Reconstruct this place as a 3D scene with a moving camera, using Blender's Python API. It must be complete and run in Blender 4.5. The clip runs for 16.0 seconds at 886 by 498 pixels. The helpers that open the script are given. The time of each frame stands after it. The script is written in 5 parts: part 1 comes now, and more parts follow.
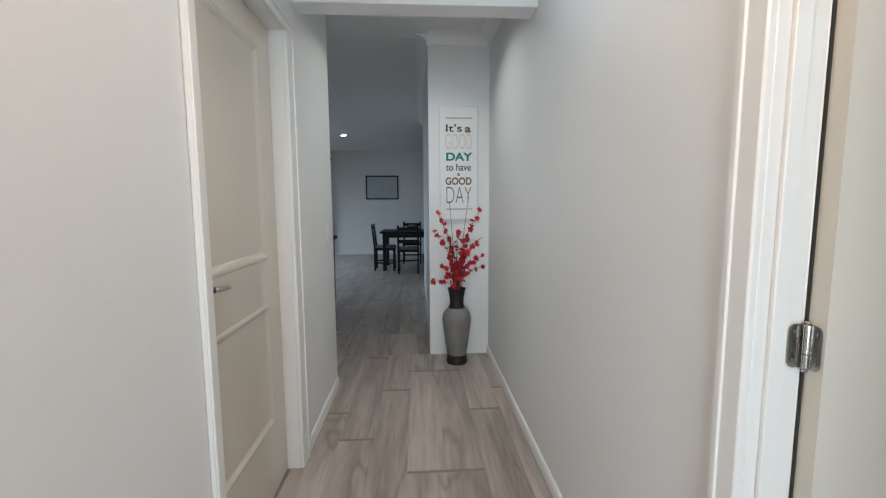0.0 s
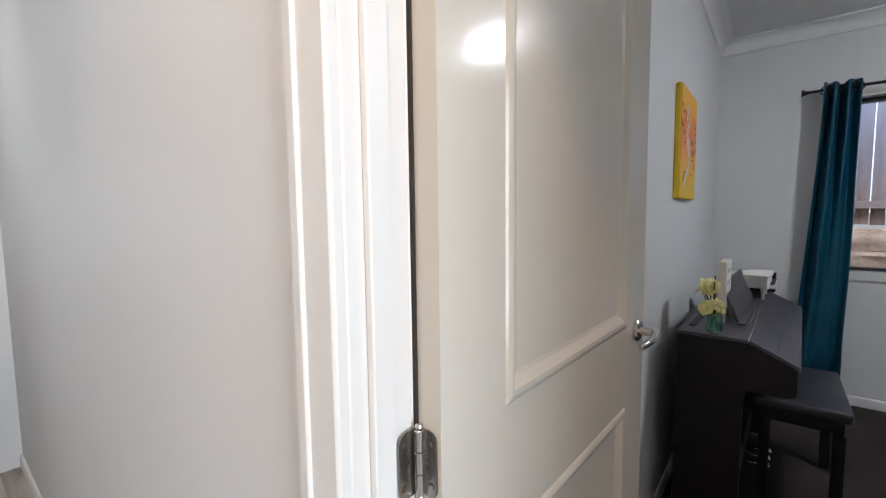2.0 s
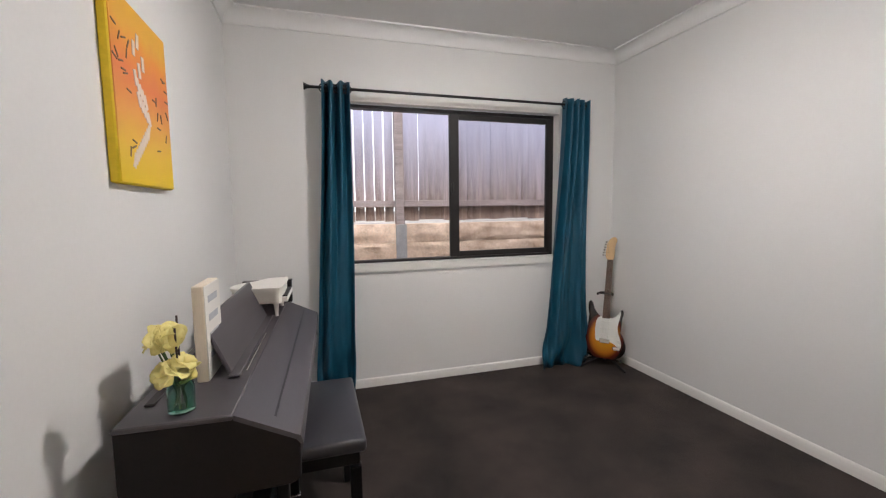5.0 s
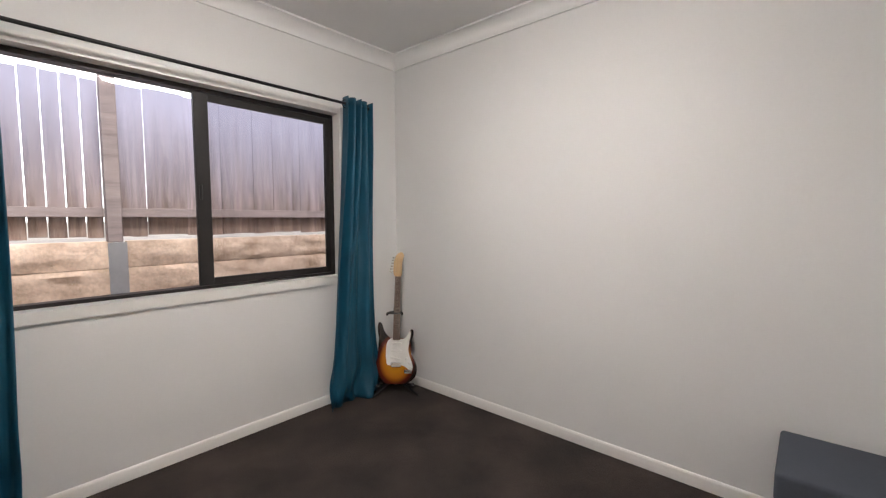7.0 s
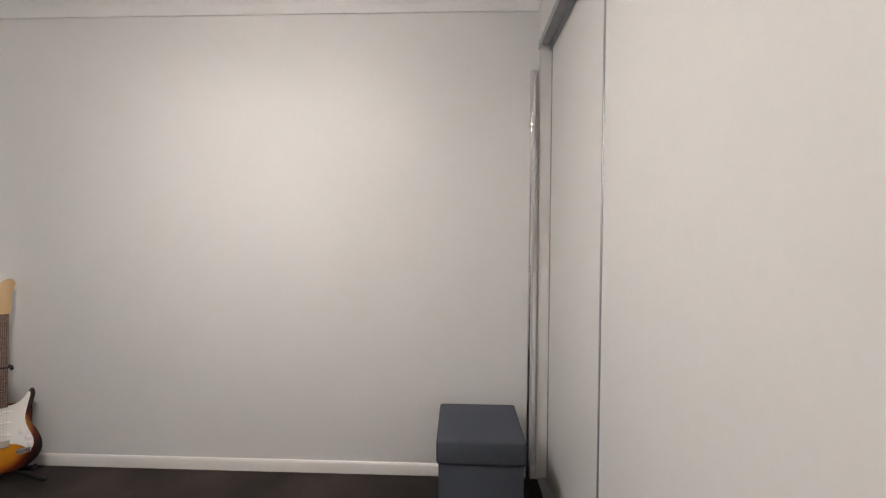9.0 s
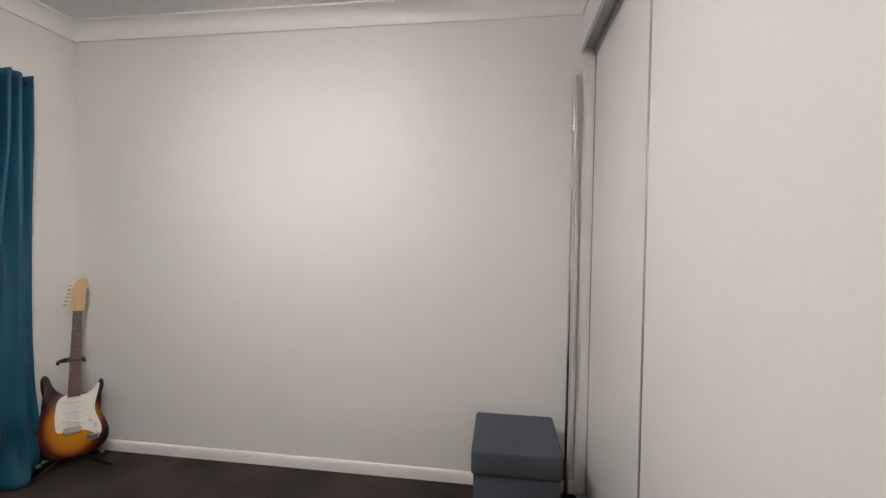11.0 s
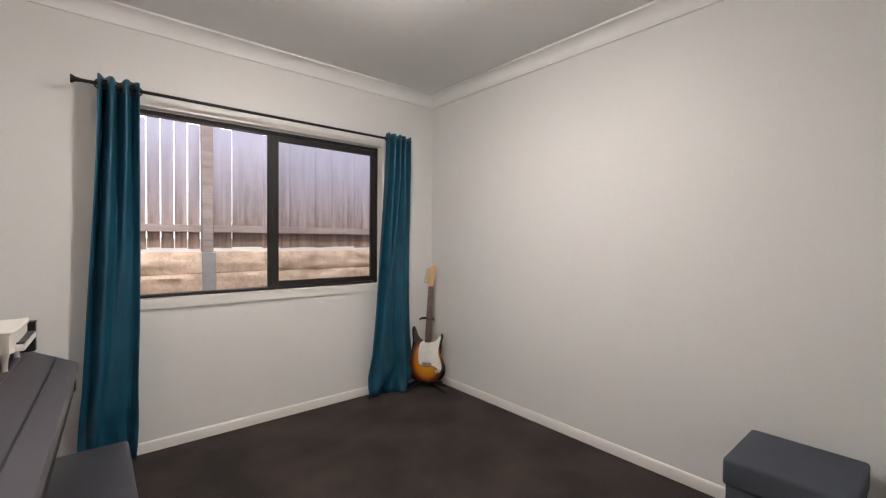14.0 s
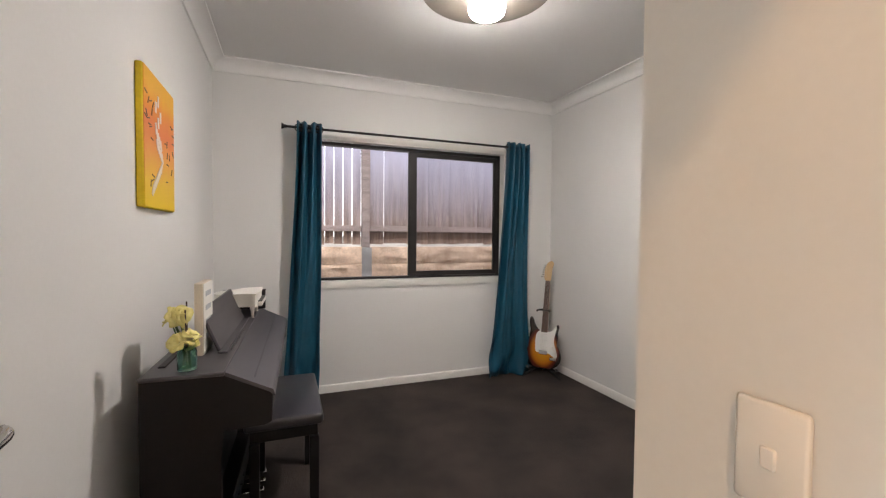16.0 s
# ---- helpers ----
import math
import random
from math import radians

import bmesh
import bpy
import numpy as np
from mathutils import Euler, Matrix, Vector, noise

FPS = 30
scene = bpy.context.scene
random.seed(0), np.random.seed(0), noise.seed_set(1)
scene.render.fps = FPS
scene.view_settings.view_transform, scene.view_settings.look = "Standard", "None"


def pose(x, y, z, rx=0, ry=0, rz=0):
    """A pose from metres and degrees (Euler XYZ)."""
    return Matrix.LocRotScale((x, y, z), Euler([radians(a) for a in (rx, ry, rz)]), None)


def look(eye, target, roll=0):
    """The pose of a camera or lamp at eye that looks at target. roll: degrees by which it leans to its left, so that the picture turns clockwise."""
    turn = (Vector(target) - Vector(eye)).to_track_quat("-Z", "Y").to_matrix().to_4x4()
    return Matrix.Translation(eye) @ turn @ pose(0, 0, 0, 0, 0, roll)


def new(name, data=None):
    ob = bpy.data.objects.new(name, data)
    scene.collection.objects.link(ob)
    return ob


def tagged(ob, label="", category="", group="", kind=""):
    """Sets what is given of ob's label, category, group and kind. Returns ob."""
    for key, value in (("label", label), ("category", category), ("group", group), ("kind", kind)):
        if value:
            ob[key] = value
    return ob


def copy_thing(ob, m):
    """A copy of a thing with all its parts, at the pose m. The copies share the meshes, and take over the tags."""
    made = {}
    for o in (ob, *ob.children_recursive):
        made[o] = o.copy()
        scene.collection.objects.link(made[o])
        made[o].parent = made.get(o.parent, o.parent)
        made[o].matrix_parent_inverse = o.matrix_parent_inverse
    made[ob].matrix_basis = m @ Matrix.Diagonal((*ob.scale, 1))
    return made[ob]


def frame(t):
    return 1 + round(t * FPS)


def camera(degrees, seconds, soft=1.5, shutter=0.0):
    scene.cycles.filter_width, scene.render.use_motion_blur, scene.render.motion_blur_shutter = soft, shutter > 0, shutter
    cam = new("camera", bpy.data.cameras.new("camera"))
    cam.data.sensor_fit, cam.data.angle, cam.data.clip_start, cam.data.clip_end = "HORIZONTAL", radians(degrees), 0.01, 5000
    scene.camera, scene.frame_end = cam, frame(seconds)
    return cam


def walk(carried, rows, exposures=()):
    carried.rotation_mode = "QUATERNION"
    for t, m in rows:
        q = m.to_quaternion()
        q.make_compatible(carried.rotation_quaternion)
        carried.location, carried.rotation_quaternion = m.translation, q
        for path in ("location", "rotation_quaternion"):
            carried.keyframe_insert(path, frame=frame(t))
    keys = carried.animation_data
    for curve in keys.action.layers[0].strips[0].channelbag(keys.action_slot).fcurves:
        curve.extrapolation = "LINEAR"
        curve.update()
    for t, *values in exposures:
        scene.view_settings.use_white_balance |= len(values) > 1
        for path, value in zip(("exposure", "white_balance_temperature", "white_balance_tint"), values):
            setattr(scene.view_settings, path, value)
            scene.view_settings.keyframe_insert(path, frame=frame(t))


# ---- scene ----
cam = camera(93.5, 16.0, soft=1.25)
PATH = [
    (0, (0.248, 1.19, 1.277), (0.363, 3.175, 1.064), -0.3),
    (0.5, (0.278, 1.333, 1.287), (0.58, 3.3, 1.087), -0.4),
    (1, (0.371, 1.404, 1.283), (1.066, 3.27, 1.099), -0.0),
    (1.5, (0.489, 1.475, 1.286), (1.654, 3.092, 1.122), -0.0),
    (2, (0.579, 1.544, 1.31), (2.135, 2.791, 1.15), -0.7),
    (2.5, (0.675, 1.546, 1.294), (2.486, 2.379, 1.132), -0.9),
    (3, (0.821, 1.532, 1.289), (2.76, 1.991, 1.116), -1.1),
    (3.5, (0.985, 1.5, 1.289), (2.972, 1.629, 1.107), -1.0),
    (4, (1.099, 1.466, 1.287), (3.084, 1.307, 1.105), -1.1),
    (4.2, (1.162, 1.457, 1.287), (3.136, 1.193, 1.106), -1.1),
    (6.3, (1.751, 1.355, 1.326), (3.412, 0.26, 1.122), 0.2),
    (6.5, (1.789, 1.347, 1.327), (3.373, 0.141, 1.129), 0.2),
    (7, (1.898, 1.267, 1.304), (3.217, -0.229, 1.163), -0.1),
    (7.5, (1.936, 1.213, 1.299), (2.941, -0.513, 1.19), -0.6),
    (8, (1.931, 1.214, 1.284), (2.585, -0.674, 1.211), -0.4),
    (8.5, (1.871, 1.211, 1.279), (2.23, -0.755, 1.221), 0.1),
    (8.7, (1.866, 1.21, 1.281), (2.102, -0.776, 1.223), 0.2),
    (9.75, (1.856, 1.206, 1.29), (1.751, -0.791, 1.24), 0.5),
    (10.8, (1.854, 1.208, 1.31), (2.008, -0.786, 1.26), 0.9),
    (11, (1.852, 1.209, 1.315), (2.120, -0.773, 1.268), 0.9),
    (11.5, (1.815, 1.204, 1.323), (2.39, -0.711, 1.271), 0.9),
    (12, (1.761, 1.207, 1.306), (2.625, -0.596, 1.256), 1.0),
    (12.5, (1.699, 1.228, 1.296), (2.795, -0.444, 1.238), 1.1),
    (13, (1.645, 1.271, 1.293), (2.92, -0.268, 1.23), 0.9),
    (13.5, (1.532, 1.321, 1.288), (2.955, -0.084, 1.228), 0.6),
    (14, (1.419, 1.373, 1.28), (2.948, 0.085, 1.234), 0.5),
    (14.5, (1.316, 1.399, 1.266), (2.937, 0.229, 1.23), 0.1),
    (15, (1.18, 1.407, 1.278), (2.888, 0.366, 1.234), 0.3),
    (15.5, (1.057, 1.408, 1.279), (2.851, 0.526, 1.226), 0.5),
    (16, (0.957, 1.429, 1.281), (2.826, 0.72, 1.219), 0.5),
]
EXPOSURES = [(0.0, -1.1, 5460, 2), (0.5, -1.08, 5460, 4), (1.0, -0.99, 5500, 5), (1.5, -0.75, 5550, 6), (2.0, -0.84, 5480, 6), (2.6, -0.85, 5600, 5), (3.0, -0.63, 5700, 5), (3.5, -0.12, 5810, 6), (4.2, -0.05, 6040, 8), (6.0, 0.0, 6330, 10), (8.5, 0.08, 6470, 10), (12.0, 0.06, 6500, 10), (14.5, 0.0, 6500, 10), (16.0, -0.1, 6560, 10)]
walk(cam, [(t, look(eye, target, roll)) for t, eye, target, roll in PATH], EXPOSURES)

# ---- world and light ----
world = bpy.data.worlds.new("sky")
scene.world = world
world.use_nodes = True
wn = world.node_tree
sky = wn.nodes.new("ShaderNodeTexSky")
sky.sky_type, sky.sun_disc = "NISHITA", False
sky.sun_elevation, sky.sun_rotation = radians(60), radians(270)
sky.air_density, sky.dust_density = 0.7, 6.0
wn.nodes["Background"].inputs["Strength"].default_value = 0.15
wn.links.new(sky.outputs[0], wn.nodes["Background"].inputs["Color"])


def lamp(name, kind, m, power, color, **extra):
    data = bpy.data.lights.new(name, kind)
    data.color = color
    if kind == "SUN":
        data.energy, data.angle = power, extra["angle"]
    else:
        data.energy = power
        if kind == "AREA":
            data.shape, data.size, data.size_y = "RECTANGLE", extra["size"][0], extra["size"][1]
        else:
            data.shadow_soft_size = extra["radius"]
    ob = new(name, data)
    ob.matrix_world = m
    return ob


lamp("sun", "SUN", look((0, 0, 0), (0.50, -0.08, -0.87)), 3.8, (1.0, 0.97, 0.95), angle=radians(25))
# daylight through the glazed entrance behind the start of the walk
lamp("entrance_daylight", "AREA", look((0.10, -0.78, 1.25), (0.75, 2.0, 1.1)), 46.0, (0.97, 0.96, 0.935), size=(0.9, 1.9))
bpy.data.lights["entrance_daylight"].spread = radians(115)
# unseen fill light, added to brighten the far end of the hall
lamp("hall_end_fill", "AREA", look((0.27, 3.9, 2.6), (0.27, 3.901, 0.0)), 11.0, (1.0, 0.88, 0.74), size=(0.12, 0.12))
bpy.data.lights["hall_end_fill"].spread = radians(125)
# white downlight over the middle of the hall
lamp("hall_middle_lamp", "SPOT", look((0.62, 2.4, 2.60), (0.62, 2.4, 0.0)), 52.0, (1.0, 0.97, 0.93), radius=0.04)
bpy.data.lights["hall_middle_lamp"].spot_size = radians(150)
bpy.data.lights["hall_middle_lamp"].spot_blend = 0.7
# daylight of the living room's wide windows
lamp("living_daylight", "AREA", look((-4.55, 9.2, 1.35), (0.0, 9.4, -2.2)), 115.0, (0.86, 0.93, 1.0), size=(3.6, 2.0))
lamp("far_window_daylight", "AREA", look((-3.25, 12.05, 1.2), (-3.25, 6.0, -2.2)), 36.0, (0.88, 0.94, 1.0), size=(1.7, 2.0))
bpy.data.lights["living_daylight"].spread = radians(115)
bpy.data.lights["far_window_daylight"].spread = radians(115)
# warm downlight in the hall
lamp("hall_downlight_lamp", "SPOT", look((0.37, 1.42, 2.60), (0.37, 1.42, 0.0)), 92.0, (1.0, 0.55, 0.25), radius=0.04)
bpy.data.lights["hall_downlight_lamp"].spot_size = radians(150)
bpy.data.lights["hall_downlight_lamp"].spot_blend = 0.6


# ---- materials ----
def material(name, color, rough=0.6, metal=0.0, spread=0.06, scale=3.0, fine=60.0, bump=0.1, bump_scale=None, coat=0.0, tint=None, island=0.0, stretch=(1, 1, 1), bump_dist=0.003):
    """A surface with variation at two scales: broad blotches and fine grain."""
    mat = bpy.data.materials.new(name)
    mat.use_nodes = True
    nt = mat.node_tree
    b = nt.nodes["Principled BSDF"]
    co = nt.nodes.new("ShaderNodeTexCoord")
    mp = nt.nodes.new("ShaderNodeMapping")
    mp.inputs["Scale"].default_value = stretch
    nt.links.new(co.outputs["Object"], mp.inputs["Vector"])
    if island:
        # every piece takes its own stretch of the pattern
        oi = nt.nodes.new("ShaderNodeObjectInfo")
        mul = nt.nodes.new("ShaderNodeVectorMath")
        mul.operation = "MULTIPLY_ADD"
        nt.links.new(oi.outputs["Random"], mul.inputs[0])
        mul.inputs[1].default_value = (37.0, 53.0, 29.0)
        nt.links.new(co.outputs["Object"], mul.inputs[2])
        nt.links.new(mul.outputs[0], mp.inputs["Vector"])
    big = nt.nodes.new("ShaderNodeTexNoise")
    big.inputs["Scale"].default_value, big.inputs["Detail"].default_value = scale, 4
    small = nt.nodes.new("ShaderNodeTexNoise")
    small.inputs["Scale"].default_value, small.inputs["Detail"].default_value = fine, 3
    for n in (big, small):
        nt.links.new(mp.outputs[0], n.inputs["Vector"])
    ramp = nt.nodes.new("ShaderNodeValToRGB")
    lo = [max(0, c * (1 - spread * 1.6)) for c in color]
    hi = [min(1, c * (1 + spread)) for c in (tint or color)]
    ramp.color_ramp.elements[0].position, ramp.color_ramp.elements[1].position = 0.3, 0.7
    ramp.color_ramp.elements[0].color, ramp.color_ramp.elements[1].color = (*lo, 1), (*hi, 1)
    mixf = nt.nodes.new("ShaderNodeMath")
    mixf.operation = "MULTIPLY_ADD"
    mixf.inputs[1].default_value = 0.35
    nt.links.new(small.outputs[0], mixf.inputs[0])
    half = nt.nodes.new("ShaderNodeMath")
    half.operation = "MULTIPLY"
    half.inputs[1].default_value = 0.65
    nt.links.new(big.outputs[0], half.inputs[0])
    nt.links.new(half.outputs[0], mixf.inputs[2])
    nt.links.new(mixf.outputs[0], ramp.inputs[0])
    out = ramp.outputs[0]
    if island:
        info = nt.nodes.new("ShaderNodeObjectInfo")
        hsv = nt.nodes.new("ShaderNodeHueSaturation")
        mr = nt.nodes.new("ShaderNodeMapRange")
        mr.inputs[3].default_value, mr.inputs[4].default_value = 1 - island, 1 + island
        nt.links.new(info.outputs["Random"], mr.inputs[0])
        nt.links.new(mr.outputs[0], hsv.inputs["Value"])
        nt.links.new(out, hsv.inputs["Color"])
        out = hsv.outputs[0]
    nt.links.new(out, b.inputs["Base Color"])
    rr = nt.nodes.new("ShaderNodeMapRange")
    rr.inputs[3].default_value, rr.inputs[4].default_value = max(0.02, rough - 0.06), min(1, rough + 0.06)
    nt.links.new(big.outputs[0], rr.inputs[0])
    nt.links.new(rr.outputs[0], b.inputs["Roughness"])
    b.inputs["Metallic"].default_value = metal
    if coat:
        b.inputs["Coat Weight"].default_value, b.inputs["Coat Roughness"].default_value = coat, 0.08
    if bump:
        bp = nt.nodes.new("ShaderNodeBump")
        bp.inputs["Strength"].default_value, bp.inputs["Distance"].default_value = bump, bump_dist
        src = small
        if bump_scale:
            src = nt.nodes.new("ShaderNodeTexNoise")
            src.inputs["Scale"].default_value, src.inputs["Detail"].default_value = bump_scale, 4
            nt.links.new(mp.outputs[0], src.inputs["Vector"])
        nt.links.new(src.outputs[0], bp.inputs["Height"])
        nt.links.new(bp.outputs[0], b.inputs["Normal"])
    return mat


def veined(mat, dark, stretch, width=0.03, amount=0.7):
    """Dark wandering veins and knots laid over a wood material."""
    nt = mat.node_tree
    b = nt.nodes["Principled BSDF"]
    src = b.inputs["Base Color"].links[0].from_socket
    vec = next(n for n in nt.nodes if n.type == "MAPPING").inputs["Vector"].links[0].from_socket
    mp = nt.nodes.new("ShaderNodeMapping")
    mp.inputs["Scale"].default_value = stretch
    nt.links.new(vec, mp.inputs["Vector"])
    no = nt.nodes.new("ShaderNodeTexNoise")
    no.inputs["Scale"].default_value, no.inputs["Detail"].default_value, no.inputs["Distortion"].default_value = 1.0, 3, 0.6
    nt.links.new(mp.outputs[0], no.inputs["Vector"])
    rp = nt.nodes.new("ShaderNodeValToRGB")
    e = rp.color_ramp.elements
    e[0].position, e[0].color = 0.5 - width * 2.5, (0, 0, 0, 1)
    e[1].position, e[1].color = 0.5 + width * 2.5, (0, 0, 0, 1)
    e.new(0.5).color = (amount, amount, amount, 1)
    nt.links.new(no.outputs[0], rp.inputs[0])
    mx = nt.nodes.new("ShaderNodeMix")
    mx.data_type = "RGBA"
    nt.links.new(rp.outputs[0], mx.inputs["Factor"])
    nt.links.new(src, mx.inputs["A"])
    mx.inputs["B"].default_value = (*dark, 1)
    nt.links.new(mx.outputs["Result"], b.inputs["Base Color"])


def glowing(name, color, strength):
    mat = bpy.data.materials.new(name)
    mat.use_nodes = True
    b = mat.node_tree.nodes["Principled BSDF"]
    b.inputs["Base Color"].default_value = (0.8, 0.8, 0.8, 1)
    b.inputs["Emission Color"].default_value, b.inputs["Emission Strength"].default_value = (*color, 1), strength
    return mat


def glass(name, color=(1, 1, 1), rough=0.0, ior=1.45):
    mat = bpy.data.materials.new(name)
    mat.use_nodes = True
    b = mat.node_tree.nodes["Principled BSDF"]
    b.inputs["Base Color"].default_value = (*color, 1)
    b.inputs["Roughness"].default_value, b.inputs["IOR"].default_value = rough, ior
    b.inputs["Transmission Weight"].default_value = 1.0
    return mat


WALL = material("wall_paint", (0.76, 0.757, 0.747), 0.55, spread=0.02, scale=1.2, fine=90, bump=0.12, bump_scale=220, bump_dist=0.001)
CEIL = material("ceiling_paint", (0.74, 0.74, 0.735), 0.8, spread=0.02, scale=1.0, fine=60, bump=0.05)
CORNICE = material("cornice_plaster", (0.84, 0.84, 0.83), 0.6, spread=0.015, bump=0.03)
TRIM = material("gloss_trim_paint", (0.79, 0.775, 0.745), 0.36, spread=0.02, scale=2, bump=0.05, bump_scale=30)
DOORP = material("door_paint", (0.61, 0.57, 0.49), 0.15, spread=0.02, scale=2, bump=0.06, bump_scale=25, bump_dist=0.001)
ROBE = material("robe_door_board", (0.76, 0.755, 0.735), 0.4, spread=0.02, scale=1.5, bump=0.03)
CARPET = material("carpet_pile", (0.0165, 0.0116, 0.0104), 0.95, spread=0.5, scale=3.0, fine=420, bump=0.9, bump_scale=380, tint=(0.043, 0.031, 0.027), bump_dist=0.006)
PLANK = material("grey_wood_plank", (0.325, 0.275, 0.238), 0.38, spread=0.2, scale=1.1, fine=5, bump=0.08, tint=(0.43, 0.38, 0.338), island=0.07, stretch=(9, 0.8, 9))
GAP = material("plank_joint", (0.26, 0.22, 0.19), 0.8, bump=0)
veined(PLANK, (0.11, 0.085, 0.07), (2.2, 0.33, 2.2), 0.007, 0.42)
CHROME = material("satin_chrome", (0.62, 0.6, 0.58), 0.16, 1.0, spread=0.03, bump=0.02)
HINGE = material("worn_hinge_steel", (0.34, 0.32, 0.3), 0.2, 1.0, spread=0.12, scale=30, bump=0.04)
BRIGHT = material("polished_chrome", (0.75, 0.75, 0.75), 0.07, 1.0, spread=0.02, bump=0)
DARKGAP = material("door_gap_shadow", (0.03, 0.025, 0.02), 0.9, bump=0)
BLACKALU = material("black_aluminium", (0.022, 0.02, 0.02), 0.42, 0.3, spread=0.15, bump=0.04)
BLACKMETAL = material("black_metal", (0.015, 0.014, 0.015), 0.35, 0.5, bump=0.02)
TEAL = material("teal_curtain", (0.0025, 0.052, 0.095), 0.5, spread=0.1, scale=5, fine=500, bump=0.25, bump_scale=600, tint=(0.005, 0.082, 0.14), bump_dist=0.001)
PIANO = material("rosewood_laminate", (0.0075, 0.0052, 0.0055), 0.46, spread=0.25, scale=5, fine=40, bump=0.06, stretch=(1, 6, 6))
# top, key cover and music rest are much paler than the sides
PIANOTOP = material("paler_satin_lid", (0.062, 0.056, 0.062), 0.4, spread=0.1, scale=4, fine=40, bump=0.04, stretch=(1, 8, 8))
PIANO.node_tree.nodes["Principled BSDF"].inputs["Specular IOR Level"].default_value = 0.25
LEATHER = material("black_leatherette", (0.035, 0.034, 0.04), 0.38, spread=0.15, fine=120, bump=0.3, bump_scale=260, bump_dist=0.002)
GREYFAB = material("slate_grey_linen", (0.062, 0.072, 0.092), 0.85, spread=0.14, scale=4, fine=300, bump=0.5, bump_scale=420, bump_dist=0.002)
PINE = material("pale_pine", (0.8, 0.71, 0.58), 0.6, spread=0.08, scale=6, stretch=(6, 6, 1))
WHITEOBJ = material("white_lacquer", (0.82, 0.8, 0.75), 0.35, spread=0.03, bump=0.03)
PLASTIC = material("white_switch_plastic", (0.82, 0.8, 0.77), 0.3, spread=0.01, bump=0)
YELLOW = material("yellow_petal", (0.74, 0.64, 0.16), 0.6, spread=0.12, fine=70, bump=0.1, tint=(0.82, 0.75, 0.34))
STEMG = material("green_stem", (0.06, 0.12, 0.03), 0.6, spread=0.2)
GREENGLASS = glass("green_jar_glass", (0.5, 0.85, 0.72), 0.02)
PANE = glass("window_glass", (0.99, 0.99, 1.0), 0.0, 1.3)
SCREENED = glass("tinted_sash_glass", (0.77, 0.765, 0.78), 0.0, 1.3)
FENCE = material("weathered_paling_sky_veil", (0.24, 0.165, 0.125), 0.85, spread=0.28, scale=1.6, fine=14, bump=0.5, tint=(0.34, 0.255, 0.215), island=0.16, stretch=(6, 8, 0.8))
veined(FENCE, (0.1, 0.07, 0.06), (7, 12, 0.9), 0.03, 0.45)
def sky_veiled(mat, veil, low, high):
    """Paints sky glare in: upper boards lavender-pale in streaks, the foot brown."""
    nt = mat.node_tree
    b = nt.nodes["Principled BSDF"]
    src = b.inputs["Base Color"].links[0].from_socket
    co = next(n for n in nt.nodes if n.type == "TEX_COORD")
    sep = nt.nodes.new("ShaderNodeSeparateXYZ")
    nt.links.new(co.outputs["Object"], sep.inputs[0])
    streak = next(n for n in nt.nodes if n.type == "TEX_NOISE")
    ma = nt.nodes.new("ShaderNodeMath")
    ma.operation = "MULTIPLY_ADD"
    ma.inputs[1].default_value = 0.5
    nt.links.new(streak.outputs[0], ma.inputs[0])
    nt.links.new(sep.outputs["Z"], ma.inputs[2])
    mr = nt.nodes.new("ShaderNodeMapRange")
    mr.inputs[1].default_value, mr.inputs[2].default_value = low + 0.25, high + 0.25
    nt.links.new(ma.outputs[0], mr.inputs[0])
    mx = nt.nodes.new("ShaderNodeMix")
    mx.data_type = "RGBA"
    mx.inputs["B"].default_value = (*veil, 1)
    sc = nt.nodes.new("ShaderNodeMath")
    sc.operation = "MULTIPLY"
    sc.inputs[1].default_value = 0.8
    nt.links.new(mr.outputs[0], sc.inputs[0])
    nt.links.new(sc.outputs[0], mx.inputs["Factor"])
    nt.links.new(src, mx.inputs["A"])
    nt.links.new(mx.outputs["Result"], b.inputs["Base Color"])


# veil of sky glare painted into the palings, strongest at their tops
sky_veiled(FENCE, (0.53, 0.545, 0.715), 0.1, 1.0)
RAILW = material("fence_rail_timber", (0.34, 0.28, 0.27), 0.8, spread=0.25, scale=3, fine=20, bump=0.4, stretch=(6, 0.8, 6))
STONE = material("sandstone_concrete", (0.64, 0.455, 0.315), 0.9, spread=0.14, scale=7, fine=45, bump=0.5, bump_scale=22, tint=(0.86, 0.69, 0.55), island=0.1, bump_dist=0.02)
GALV = material("galvanised_steel", (0.42, 0.43, 0.45), 0.5, 0.6, spread=0.1, scale=12, bump=0.05)
# ground out of view, made pale to bounce light onto the fence
SOIL = material("pale_bounce_ground", (0.4, 0.37, 0.33), 0.95, spread=0.3, scale=4, fine=30, bump=0.6)
RED = material("red_blossom", (0.4, 0.012, 0.022), 0.65, spread=0.3, fine=60, tint=(0.52, 0.02, 0.035), bump=0.1)
TWIG = material("dark_twig", (0.05, 0.03, 0.025), 0.8, spread=0.2)
VASEG = material("ribbed_grey_vase", (0.2, 0.19, 0.185), 0.6, spread=0.15, scale=8, fine=80, bump=0.3, bump_scale=90)
VASEB = material("dark_vase_band", (0.012, 0.01, 0.01), 0.55, spread=0.2, bump=0.2)
DARKWOOD = material("black_stained_timber", (0.009, 0.0085, 0.009), 0.5, spread=0.25, scale=6, bump=0.05)
DARKWOOD.node_tree.nodes["Principled BSDF"].inputs["Specular IOR Level"].default_value = 0.25
SEATF = material("grey_seat_pad", (0.16, 0.16, 0.17), 0.8, spread=0.1)
